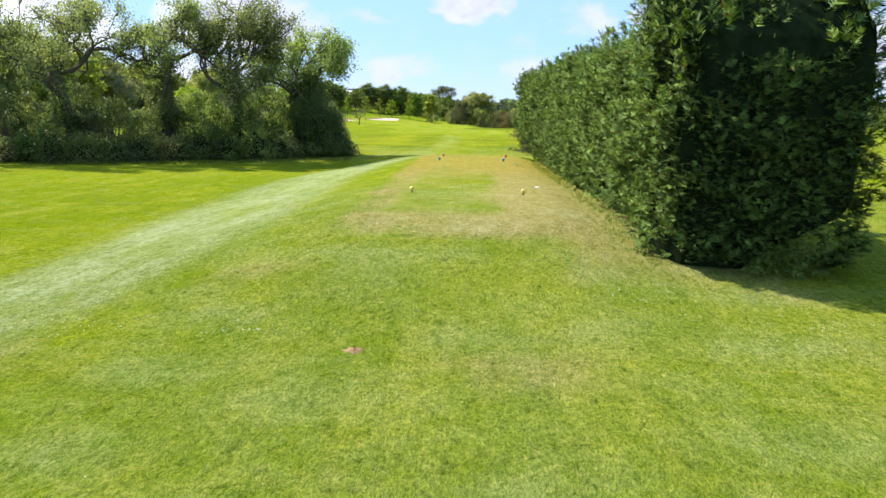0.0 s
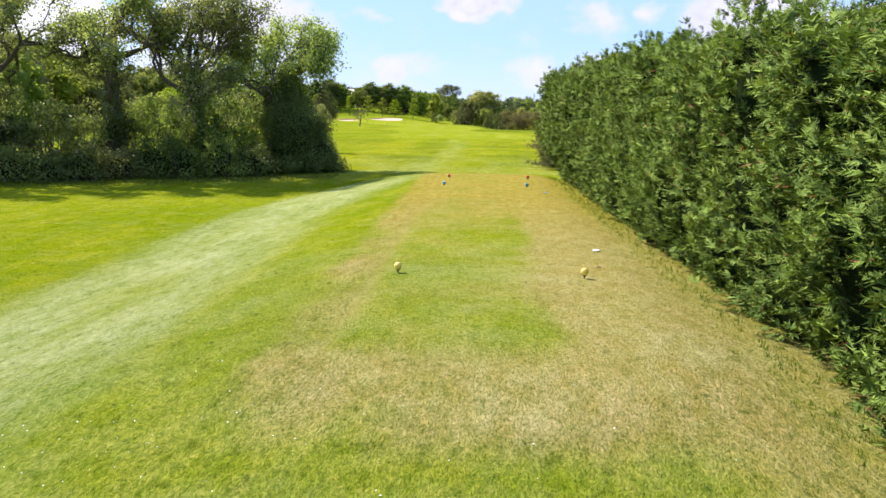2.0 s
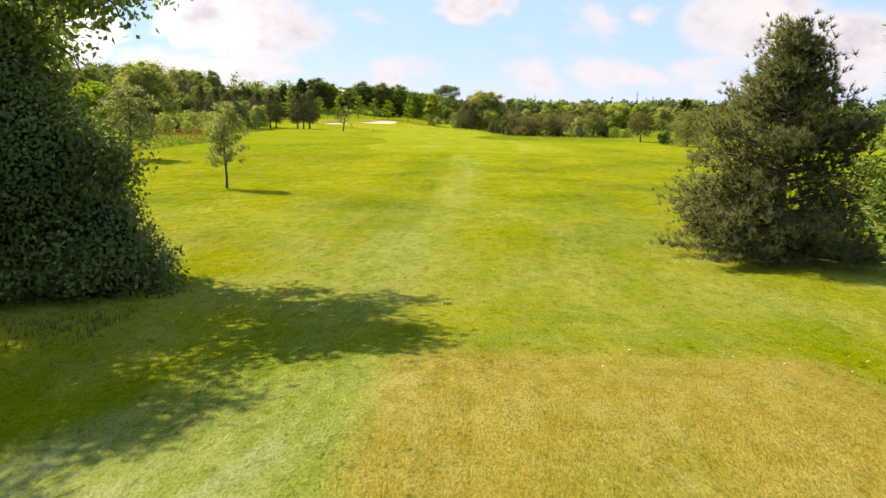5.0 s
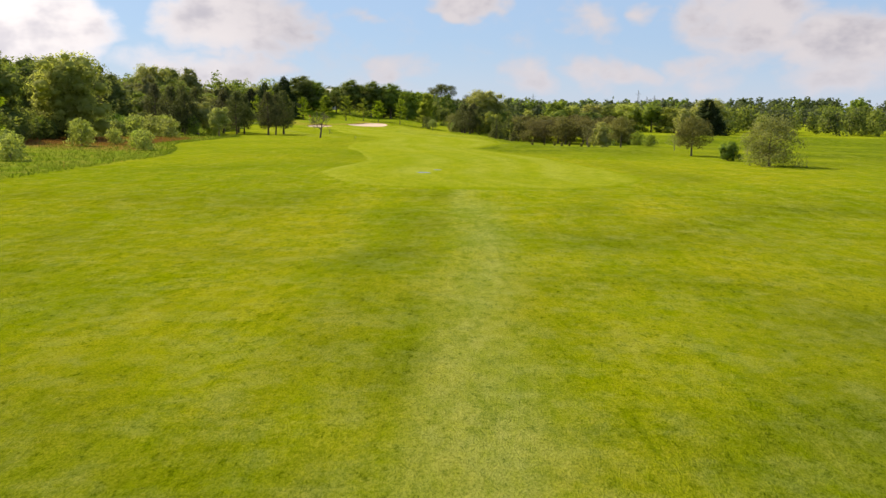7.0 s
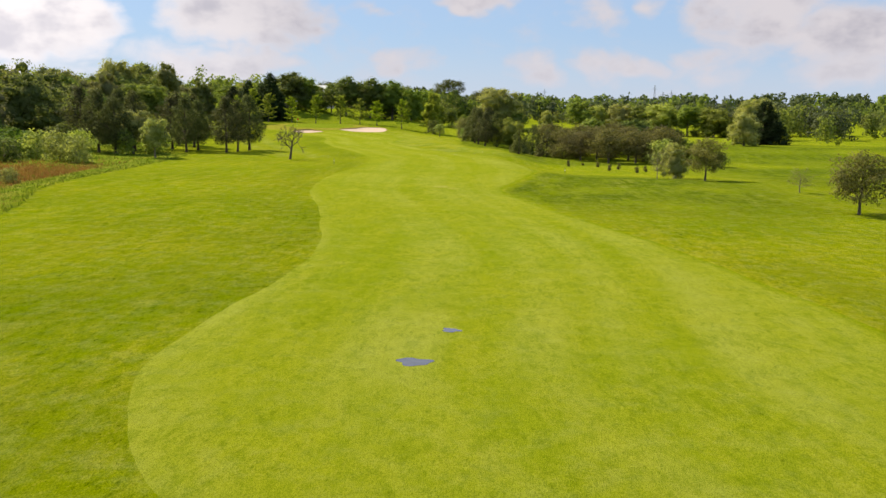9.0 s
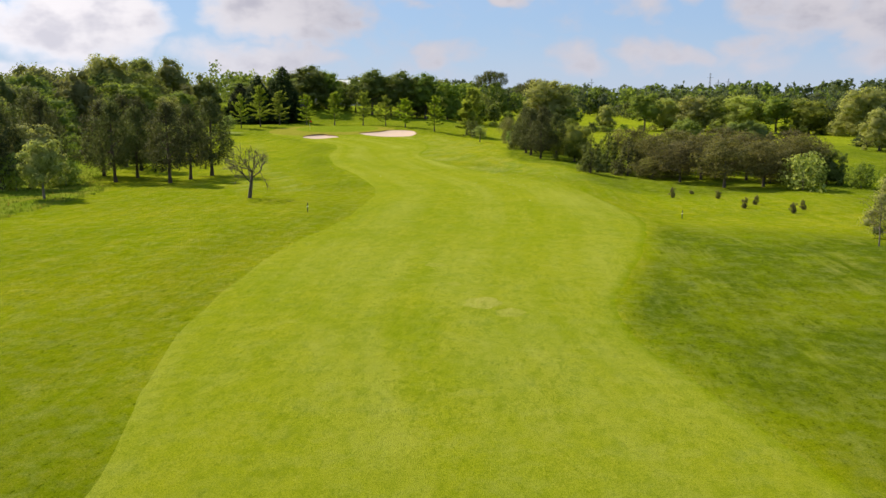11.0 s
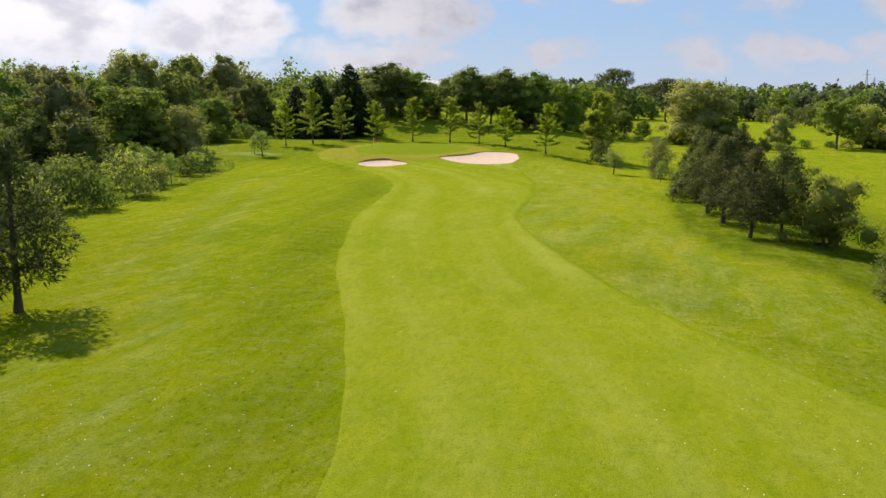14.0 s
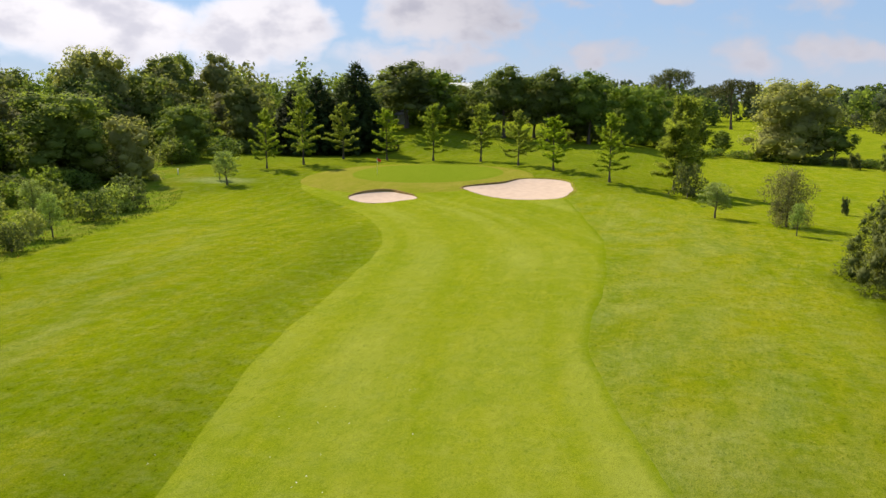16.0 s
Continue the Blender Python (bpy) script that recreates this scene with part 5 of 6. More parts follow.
def brush(seed, x, y, rx, ry, H, mat, n, label, leaf=0.21, lobes=28, taper=0.15, airy=False):
    """A mass of undergrowth down to the ground; an airy one lets the light through."""
    rng = np.random.RandomState(seed)
    root = tagged(new("undergrowth_bush"), label, "bush", "undergrowth of the wood's edge")
    root.location = (x, y, float(terrain(x, y)) - 0.03)
    L = []
    for i in range(lobes):
        a, f = i * 2.4 + rng.uniform(-0.4, 0.4), rng.uniform(0, 1) if i % 3 else rng.uniform(0, 0.06)
        s = rng.uniform(0.45, 0.95)
        g = 1 - taper * f
        L.append((g * rx * math.cos(a) * rng.uniform(0.2, 0.85), g * ry * math.sin(a) * rng.uniform(0.2, 0.8), s * 0.5 + (H - s) * f, s, s * 0.9, s * 0.8))
    stems = [limb((l[0] * 0.4, l[1] * 0.4, -0.1), l[:3], 0.05, 0.015, rng, 0.08, 5, 4)[0] for l in L]
    v, f = join(stems)
    child("woody_base", mesh_of("woody_base", v, f, M["bark"], True), root)
    inner = [] if airy else [(0, 0, H * 0.40, rx * 0.6, ry * 0.58, H * 0.43)] * (lobes // 8)
    c, d = lobe_points(L + inner, n, rng, 0.6 if airy else 0.3)
    c[:, 2] = np.maximum(c[:, 2], 0.04)
    v, f, nn = leaf_quads(c, d, leaf, leaf * 0.65, rng, 0.8 if airy else 0.65, 0.2)
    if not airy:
        # near-black core; its colour stands for the shade behind the leaves
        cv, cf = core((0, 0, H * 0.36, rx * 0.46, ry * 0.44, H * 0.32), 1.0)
        child("inside", mesh_of("inside", cv, cf, M["leyland_core"], True), root, "near-black filler core in place of shade inside the bush")
    child("foliage", mesh_of("foliage", v, f, M[mat], normals=nn), root)


def make_undergrowth():
    rng = np.random.RandomState(300)
    brush(301, -11.3, 59.8, 3.1, 2.5, 6.6, "ivy", 36000, "dense dark ivy and holly thicket at the corner of a wood", 0.115, 110, 0.9)
    brush(302, -9.5, 59.9, 1.9, 1.7, 2.9, "ivy", 10000, "low dark thicket at the corner of a wood", 0.11, 40, 0.5)
    brush(303, -9.9, 60.6, 1.9, 1.7, 3.6, "bramble", 9000, "leafy green brambles at the corner of a wood", 0.12, 40, 0.6, True)
    for k in range(19):
        x = -13.2 - k * 1.8
        y = np.interp(x, [-46, -26, -8], [49.5, 53.0, 59.4])
        brush(310 + k, x, y + rng.uniform(-0.3, 0.6), 1.7, 1.2, rng.uniform(1.6, 3.2), ["ivy", "bramble", "ivy"][k % 3], 2900, "tangled hedgerow undergrowth below the oaks", 0.16)
        brush(340 + k, x - 0.8, y + 2.4, 2.2, 1.6, rng.uniform(3.4, 5.4), ["bramble", "ivy", "bramble"][k % 3], 3800, "tall tangled thicket in pale spring leaf below the oaks", 0.175, 30, 0.25, True)
        if k % 2 or k < 6:
            brush(370 + k, x - 0.2, y + 6.0, 2.6, 1.8, rng.uniform(4.2, 5.6), ["bramble", "ivy"][k // 2 % 2], 2000, "tall bushes in pale spring leaf behind the oaks", 0.2, 26, 0.2, True)


make_undergrowth()


# -- big pine beyond the tee --
def big_pine():
    rng = np.random.RandomState(401)
    x, y, H, W = 7.2, 65.5, 6.5, 5.4
    root = tagged(new("pine_tree"), "bushy grey-green pine with branches sweeping to the ground", "pine tree")
    root.location = (x, y, float(terrain(x, y)) - 0.05)
    z = np.linspace(-0.2, H, 9)
    lean = lambda h: 0.1 * max(0.0, h / H) ** 1.5
    wood = [tube(np.column_stack([[lean(h) for h in z], 0.05 * np.cos(z * 0.7), z]), np.interp(z, [-0.2, 0.3, H], [0.3, 0.2, 0.02]), 8)]
    cs, ds = [], []
    for i in range(190):
        f = rng.uniform(0, 1) ** 1.35
        h = H * (0.06 + 0.9 * f)
        a = i * 2.4 + rng.uniform(-0.3, 0.3)
        prof = np.interp(f, [0, 0.2, 0.5, 0.66, 0.72, 1], [1.0, 1.0, 0.78, 0.44, 0.38, 0.10])
        R = W * 0.5 * prof * rng.uniform(0.75, 1.15)
        b = np.array([lean(h) + R * math.cos(a), R * math.sin(a), max(0.4, h + R * (-0.08 + 0.65 * f))])
        t, p = limb((lean(h), 0, h), b, 0.045, 0.01, rng, 0.05, 6, 4)
        wood.append(t)
        k = int(10 + 26 * R)
        s = rng.uniform(0.35, 1.04, k)
        q = np.stack([np.interp(s, np.linspace(0, 1, 6), p[:, j]) for j in range(3)], 1)
        cs.append(q + rng.normal(0, 1, (k, 3)) * np.array([0.24, 0.24, 0.14]))
        ds.append(unit(np.tile(b - [lean(h), 0, h], (k, 1))) * 0.8 + np.array([0, 0, 0.75]))
    v, f = join(wood)
    child("trunk", mesh_of("trunk", v, f, M["bark_pine"], True), root)
    c = np.concatenate(cs)
    c[:, 2] = np.maximum(c[:, 2], 0.3)
    v, f, nn = needle_quads(c, np.concatenate(ds), 0.19, 0.034, rng, 11, 0.7)
    child("crown", mesh_of("crown", v, f, M["pine_near"], normals=nn), root, "tufts of grey-green needles")


big_pine()

# -- the field beyond the tee --
plant("lime", -52, 150, 7.6, 7.6)
plant("great", -62, 190, 13.4, 12.5, label="great rounded tree in pale green leaf beside long grass")
plant("massive", -66, 176, 11.5, 11)
plant("sapling", -14.1, 84.1, 4.9, 2.3)
plant("sapling", -28.6, 106.0, 6.4, 5.0)
plant("thorn", 26.4, 149.3, 5.1, 6.2)
plant("plum", 24.4, 169.4, 4.8, 5.4, label="small round tree with dull purplish brown leaves in rough grass")
plant("plum", 21.6, 200.2, 4.9, 5.4, label="small round tree with dull purplish brown leaves in rough grass")
plant("olive", 19.6, 206.5, 4.6, 3.8)
plant("laurel", 25.6, 159.2, 2.3, 2.8)
plant("seedling", 26.5, 186.0, 2.6, 3.2)
plant("seedling", 34.0, 178.0, 2.4, 3.0)
plant("seedling", 16.6, 201.7, 3.9, 3.0)
plant("cypress", 70.0, 322.0, 11.5, 12.0, label="broad dark conifer standing alone in a field")
bare = bare_tree()
bare.matrix_basis = pose(-30.2, 221.5, float(terrain(-30.2, 221.5)), 0, 0, 200)

for x, y, h in [(10.4, 236.1, 1.3), (14.8, 235.1, 1.05), (15.4, 227.2, 1.25), (17.2, 230.0, 1.1), (18.7, 223.9, 1.15), (20.4, 226.5, 1.05), (13.1, 239.7, 0.5)]:
    plant("stub", x, y, h, 0.75)

# pines beside the fairway
for x, y, h, w in [(-42.0, 243.2, 9.2, 6.4), (-42.3, 237.6, 8.3, 5.2), (-42.8, 233.2, 8.6, 5.6), (-49.4, 239.4, 8.2, 5.2), (-49.6, 234.5, 8.8, 5.6), (-54.3, 241.1, 8.8, 6), (-57.3, 226.5, 8.4, 6),
                   (-53, 248, 9.2, 6), (-58, 235, 9.4, 6), (-61, 229, 9.5, 6), (-63, 241, 10, 6.5), (-58, 254, 9.5, 6), (-66, 234, 10, 6)]:
    plant("pine", x, y, h, w)
plant("whitetree", -55.5, 228.4, 6.8, 7.0)
plant("whitetree", -48.4, 219.0, 5.6, 4.6)
plant("white", -53.2, 231.0, 3.2, 3.6)

# shrubs in the long grass
for kind, x, y, h, w in [("white", -39.4, 162.0, 2.4, 2.9), ("white", -41.6, 165.5, 2.3, 2.6), ("white", -57.8, 216.6, 3.9, 5.0), ("white", -55.5, 226, 3.8, 3.2), ("white", -52.7, 205.5, 3.4, 4.2), ("white", -56.2, 208.2, 3.8, 5.0), ("white", -61.2, 212.1, 3.9, 5.4), ("shrub", -66.2, 215.5, 4.2, 6.0), ("white", -71.3, 220, 4.4, 6.5), ("white", -46.3, 180, 1.5, 2.0), ("white", -66, 203, 3.4, 4.4), ("shrub", -62, 206, 3.2, 4.6),
                         ("white", -44, 142, 2.6, 3.6), ("white", -49.5, 168, 3.4, 4.0), ("white", -48, 174, 2.2, 2.8), ("shrub", -42, 128, 3.2, 4), ("white", -40, 136, 2.2, 3), ("shrub", -50, 132, 4.2, 5.5),
                         ("shrub", -60, 168, 4.4, 6), ("shrub", -46, 112, 3.4, 5), ("white", -39, 108, 2.6, 3.4), ("shrub", -54, 116, 4.6, 6),
                         ("shrub", -63.6, 279.0, 3.9, 4.8), ("white", -66.0, 289.2, 5.2, 6), ("white", -75.2, 318.9, 3.1, 4.5), ("shrub", -73.6, 313.0, 3.2, 4.6), ("shrub", -76, 321.5, 3.9, 5.5), ("shrub", -68.2, 297.0, 2.6, 3), ("white", -71, 302, 2.8, 3.4),
                         ("white", -62, 268, 4.6, 5.4), ("shrub", -66, 277, 5, 6), ("shrub", -60, 262, 4.0, 5), ("shrub", -72, 296, 5.0, 6), ("shrub", -70, 285, 5.2, 6.5), ("white", -79, 305, 3.6, 4.8), ("shrub", -68, 270, 5.5, 6.5), ("shrub", -80, 315, 4, 5)]:
    plant(kind, x, y, h, w)
plant("sapling", -77.6, 309.5, 4.8, 2.8)
plant("sapling", -56.7, 226.0, 3.8, 2.4)
plant("sapling", -70.5, 304, 4.2, 2.4)

# -- clump and row of low trees on the other side --
for x, y, h, w in [(-4.4, 289.5, 7.8, 5.4), (-2.2, 275.8, 7.0, 4.6), (0.2, 277.0, 7.1, 5), (-3.6, 283.0, 7.6, 5.6), (-1.5, 292, 8, 6)]:
    plant("pine", x, y, h, w)
for x, y, h, w in [(-4.6, 299.5, 8.2, 5.6), (-5.2, 303.8, 5.8, 4.8), (-2.5, 304, 7.0, 5.4), (-0.5, 297, 7.6, 6)]:
    plant("bushpine", x, y, h, w)
plant("willow", 2.9, 274.9, 6.2, 7.0)
plant("willow", 2.0, 288.0, 6.4, 7.0)
for x, y, h, w in [(3.8, 257.6, 4.9, 4.0), (9.1, 261.0, 5.2, 4.5), (6.8, 265.7, 5.8, 4.9)]:
    plant("bushpine", x, y, h, w, label="small dark pine at the end of a row of plum trees")
for x, y, h, w in [(14.5, 253.2, 5.2, 6.3), (18.4, 247.1, 6.0, 7.2), (23.3, 248.6, 5.5, 6.8), (12.9, 262.7, 5.7, 6.3), (17.9, 257.1, 6.1, 7.2), (23.6, 257.1, 6.2, 7.4), (28.7, 252.5, 6.0, 7.0), (10.8, 269.8, 6.0, 6.6), (16.6, 267.4, 6.0, 7.2), (30.4, 261.6, 6.3, 7.4), (22.8, 266.5, 6.5, 7.4)]:
    plant("plum", x, y, h, w * 1.2)
for x, y in [(11.7, 257.1), (25.3, 252.5), (20.2, 259.3), (14.5, 258.7)]:
    plant("plum", x, y, 3.6, 5.6, sink=0.7, label="low bushy tree with dull purplish brown leaves")
plant("white", 26.6, 245.0, 4.4, 6.0, label="round bush with pale variegated leaves beside the plum trees")
plant("laurel", 31.5, 251.4, 4.4, 5.0)
plant("shrub", 35.4, 241.8, 2.7, 3.6)
plant("shrub", 33.7, 246.9, 3.2, 4.0)
plant("dark", 27.2, 271.4, 7.7, 8.8)
plant("broad", 19.1, 274.1, 7.6, 7.6)

# -- round the green --
for x, y, h, w in [(-26.3, 350.9, 8.8, 5.2), (-34.7, 359.2, 7.6, 5.4), (-40.8, 364.9, 8.2, 4.8), (-48.2, 371.9, 9.4, 6), (-56.4, 372.9, 9.4, 5.6), (-63.9, 371.4, 8.6, 5.4), (-71.5, 371.2, 9.5, 6), (-73.5, 360.4, 10.9, 5.6), (-76.8, 354.7, 8.9, 4.4)]:
    plant("ginkgo", x, y, h, w)
plant("gold", -18.4, 352.9, 8.6, 6.2, label="slender tree in bright yellow-green leaf on mown grass")
plant("gold", -17.0, 357.5, 12.0, 5.6, label="slender tree in bright yellow-green leaf on mown grass")
plant("sapling", -74.6, 339.8, 4.7, 3.8, label="young tree with a thin trunk and pale leafy top")
plant("sapling", -77.9, 343.4, 3.4, 2.2)
plant("shrub", -16.8, 347.3, 4.6, 4.1, label="dense dark green bush below a yellow-green tree")
plant("sapling", -14.2, 332.6, 4.0, 3.6)
plant("thorn", -7.8, 329.4, 6.0, 5.2, label="small grey-green tree with an open top on mown grass")
plant("sapling", -7.7, 322.9, 3.1, 1.7)
plant("laurel", -0.4, 342.0, 2.2, 1.0)
plant("laurel", 12.2, 405.0, 3.2, 2.6)
plant("laurel", 17.0, 401.0, 3.6, 3.4)
plant("cypress", -80.9, 382.0, 13.9, 10.5)
plant("cypress", -73.8, 383.0, 16.2, 12.0)
plant("cypress", -86.5, 383.0, 11.5, 9.6)
plant("cypress", -77.5, 386.0, 12.5, 10)
for kind, x, y, h, w in [("dome", -72.0, 406.0, 13.3, 17.5), ("dome", -68, 412, 13, 12.3), ("dome", -52.4, 409.5, 14.2, 14.6), ("dome", -43.6, 411, 14.5, 13.4), ("dome", -35.6, 412.5, 14.4, 13.4), ("dome", -25.3, 430, 13.6, 13.4), ("dome", -29, 420, 13.2, 11.2),
                         ("great", 4.1, 423.1, 17, 19), ("broad", 11.5, 420.3, 7.4, 8.6), ("broad", -14, 436, 7.5, 7), ("broad", -9, 433, 5.5, 6), ("dome", -59, 416, 10.8, 10.1), ("dome", -80, 418, 10.3, 13.4), ("broad", -20, 440, 9, 9),
                         ("dome", -47.5, 417, 12.1, 12.3), ("dome", -39, 419, 12.3, 12.3), ("dome", -88, 402, 8.6, 12.3), ("dome", -94, 408, 9, 13.4), ("dome", -67, 424, 10.2, 13.4)]:
    plant(kind, x, y, h, w)


def hedgerow(pts, n, seed, h=1.6, kind="shrub"):
    rng = np.random.RandomState(seed)
    for k in range(n):
        s = (k + 0.5) / n * (len(pts) - 1)
        a, b = pts[int(s)], pts[min(int(s) + 1, len(pts) - 1)]
        f = s - int(s)
        plant(kind, a[0] + (b[0] - a[0]) * f + rng.normal(0, 0.5), a[1] + (b[1] - a[1]) * f + rng.normal(0, 0.5), h * rng.uniform(0.75, 1.3), 4.2 * rng.uniform(0.85, 1.3))


hedgerow([(-86, 424), (-60, 421), (-34, 424), (-16, 432), (2, 419), (12, 411), (24, 404)], 30, 501, 1.7)

# -- woods on the left, from the field to the green --
def woods(line, n, depth, seed, lo, hi, kinds, side=-1):
    rng = np.random.RandomState(seed)
    line = np.array(line, float)
    for k in range(n):
        s = (k + rng.uniform(0, 1)) / n * (len(line) - 1)
        i = min(int(s), len(line) - 2)
        p = line[i] + (line[i + 1] - line[i]) * (s - i)
        q = rng.uniform(0, 1)
        off = depth * q ** 1.2
        plant(kinds[rng.randint(len(kinds))], p[0] + side * off * 0.94, p[1] + off * 0.15 + rng.normal(0, 1.5), (h := rng.uniform(lo, hi) * (0.8 + 0.35 * q)), h * rng.uniform(0.8, 1.05))


EDGE = [(-61, 150), (-62, 170), (-65, 200), (-68, 225), (-70, 250), (-78, 280), (-88, 305), (-93, 325), (-97, 350), (-98, 372), (-92, 396)]
woods([(x - 6 - 5 * (y > 290), y) for x, y in EDGE], 56, 14, 601, 9.0, 13.5, ["edge", "dark", "dark", "edge", "brown"])
woods([(x - 18, y) for x, y in EDGE], 38, 36, 603, 14.5, 19, ["edge", "broad", "dark", "edge", "brown", "dark"])
hedgerow_seed = np.random.RandomState(77)
for k in range(46):
    s = k / 45 * (len(EDGE) - 1)
    q = min(int(s), len(EDGE) - 2)
    px, py = (EDGE[q][m] + (EDGE[q + 1][m] - EDGE[q][m]) * (s - q) for m in (0, 1))
    plant("shrub", px + 1 + hedgerow_seed.normal(0, 1.2), py + hedgerow_seed.normal(0, 1.5), hedgerow_seed.uniform(2.6, 4.4), hedgerow_seed.uniform(5, 7.5))
woods([(-52, 92), (-56, 110), (-60, 130), (-62, 150)], 22, 30, 602, 11, 16, ["edge", "lime", "edge", "brown"])
for kind, x, y, h, w in [("massive", -98.5, 339.0, 13.0, 16.0), ("dome", -97.0, 365.0, 9.8, 10.4), ("edge", -98.0, 386.0, 14.0, 12.0), ("edge", -90.0, 312.0, 9.2, 9.6), ("great", -122, 374, 20.5, 15.0), ("broad", -130, 412, 17.6, 13.0),
                         ("brown", -121, 416, 16.2, 13.0), ("brown", -104, 326, 15.5, 10.0), ("olive", -89.5, 340.0, 9.5, 9.0), ("dark", -104, 378, 9.0, 8.0)]:
    plant(kind, x, y, h, w)

# -- distance --
def far_wood(name, label, mats, n, seed, x0, x1, y0, y1, lo, hi, quads=420, leaf=1.0):
    """Woods too far off to tell the trees apart: many uneven crowns in one mesh."""
    rng = np.random.RandomState(seed)
    vs, fs, fm, ns, at = [], [], [], [], 0
    for _ in range(n):
        x, y = rng.uniform(x0, x1), rng.uniform(y0, y1)
        h = rng.uniform(lo, hi)
        L = np.array(crown_lobes("low", h, h * rng.uniform(0.7, 1.1), rng, 11))
        L[:, :3] += (x, y, float(terrain(x, y)))
        c, d = lobe_points(L, quads, rng)
        v, f, nn = leaf_quads(c, d, leaf * h / 13, leaf * 0.75 * h / 13, rng, 0.55, 0.25, 0.75)
        vs.append(v), fs.append(f + at), fm.append(np.full(len(f), rng.randint(len(mats)))), ns.append(nn)
        at += len(v)
    tagged(new(name, mesh_of(name, np.concatenate(vs), np.concatenate(fs), [M[m] for m in mats], face_mat=np.concatenate(fm), normals=unit(np.concatenate(ns) + [0, 0, 0.2]))), label, "woods", kind="stuff")


for x, y, h, w in [(34, 411, 12.5, 12), (48.1, 411.8, 11.7, 14), (61.2, 402.8, 11.7, 15), (78.1, 394.2, 10.9, 15), (86, 377.7, 13.8, 16), (41, 415, 11, 11), (55, 408, 12, 12), (70, 398, 11.6, 13), (58, 300, 8.1, 8), (22.5, 416, 8.5, 7)]:
    plant("great" if x in (61.2, 86) else "broad" if x in (34, 55, 70) else "olive" if x in (48.1, 41, 58, 22.5) else "lime", x, y, h, w)
hedgerow([(26, 418), (45, 416), (62, 407), (80, 398), (96, 384)], 16, 502, 1.6)
MIX = ["broad", "broad_dark", "far", "broad_dark"]
far_wood("field_trees", "mixed green trees round the next field", ["broad_dark", "far", "broad_dark", "broad"], 80, 701, 84, 300, 380, 430, 10, 14, 420, 1.1)
far_wood("meadow_trees", "scattered trees round the next meadow", ["broad", "broad_dark"], 9, 708, 90, 200, 270, 350, 7, 10, 600, 0.9)
far_wood("hedgerow_trees", "line of mixed green trees beyond the next field", MIX, 70, 702, 20, 360, 540, 620, 8, 11, 420, 1.2)
far_wood("wood_behind_green", "mixed woods behind the putting green", ["broad", "broad_dark", "broad_brown"], 90, 703, -270, -92, 420, 540, 13, 18, 440, 1.0)
far_wood("wood_behind_house", "mixed woods behind the putting green", MIX, 40, 706, -100, -20, 500, 600, 12, 16, 520, 0.9)
far_wood("middle_wood", "dark woods beyond the fields", ["far", "far", "broad_dark"], 95, 704, -110, 150, 640, 760, 15, 19, 280, 1.5)
far_wood("horizon_wood", "dark woods along the horizon", ["far", "far", "far", "broad_dark"], 240, 705, -450, 780, 820, 1050, 16, 22, 165, 2.2)
far_wood("hillside_wood", "dark woods on the far side of the fields", ["far", "far", "broad_dark"], 115, 707, 40, 520, 640, 800, 13, 18, 205, 1.8)
plant("umbrella", -22.6, 650, 25.0, 22)
plant("umbrella", 3.0, 610, 21.0, 22)


# ---- things on the course ----
def tee_marker(x, y, mat, label):
    """A ball on a short spike."""
    root = tagged(new("tee_marker"), label, "tee marker", "tee markers")
    root.location = (x, y, float(ground_z(x, y)) + 0.03)
    bm = bmesh.new()
    bmesh.ops.create_uvsphere(bm, u_segments=24, v_segments=14, radius=0.075)
    bmesh.ops.translate(bm, vec=(0, 0, 0.125), verts=bm.verts)
    part("ball", bm, M[mat], root)
    bm = bmesh.new()
    bmesh.ops.create_cone(bm, cap_ends=True, segments=12, radius1=0.012, radius2=0.018, depth=0.14)
    bmesh.ops.translate(bm, vec=(0, 0, 0.0), verts=bm.verts)
    part("spike", bm, M["post"], root)
    bm = bmesh.new()
    bmesh.ops.create_cone(bm, cap_ends=True, segments=20, radius1=0.04, radius2=0.03, depth=0.014)
    bmesh.ops.translate(bm, vec=(0, 0, 0.055), verts=bm.verts)
    part("collar", bm, M["post"], root)


for (x, y), mat, word in [((-1.13, 24.38), "yellow", "yellow"), ((2.46, 24.22), "yellow", "yellow"), ((-1.02, 44.2), "blue", "blue"), ((2.58, 44.0), "blue", "blue"), ((-0.95, 48.6), "red", "red"), ((2.9, 48.6), "red", "red")]:
    tee_marker(x, y, mat, "glossy %s ball tee marker on a spike in dry turf" % word)


def ground_disc(name, x, y, r, mat, label, category):
    """A thin plate with a rounded rim, lying in the turf."""
    root = tagged(new(name), label, category)
    root.location = (x, y, float(ground_z(x, y)) + 0.02)
    bm = bmesh.new()
    bmesh.ops.create_cone(bm, cap_ends=True, segments=28, radius1=r, radius2=r * 0.93, depth=0.022)
    bmesh.ops.translate(bm, vec=(0, 0, 0.011), verts=bm.verts)
    part("plate", bm, M[mat], root, smooth=False)
    bm = bmesh.new()
    bmesh.ops.create_cone(bm, cap_ends=True, segments=12, radius1=0.012, radius2=0.014, depth=0.08)
    bmesh.ops.translate(bm, vec=(0, 0, -0.03), verts=bm.verts)
    part("pin", bm, M["post"], root)


ground_disc("distance_plate", 3.2, 41.9, 0.085, "blue", "flat round blue distance plate set in dry turf", "distance plate")
ground_disc("distance_plate", 3.18, 27.6, 0.085, "white_paint", "flat round white distance plate set in dry turf", "distance plate")


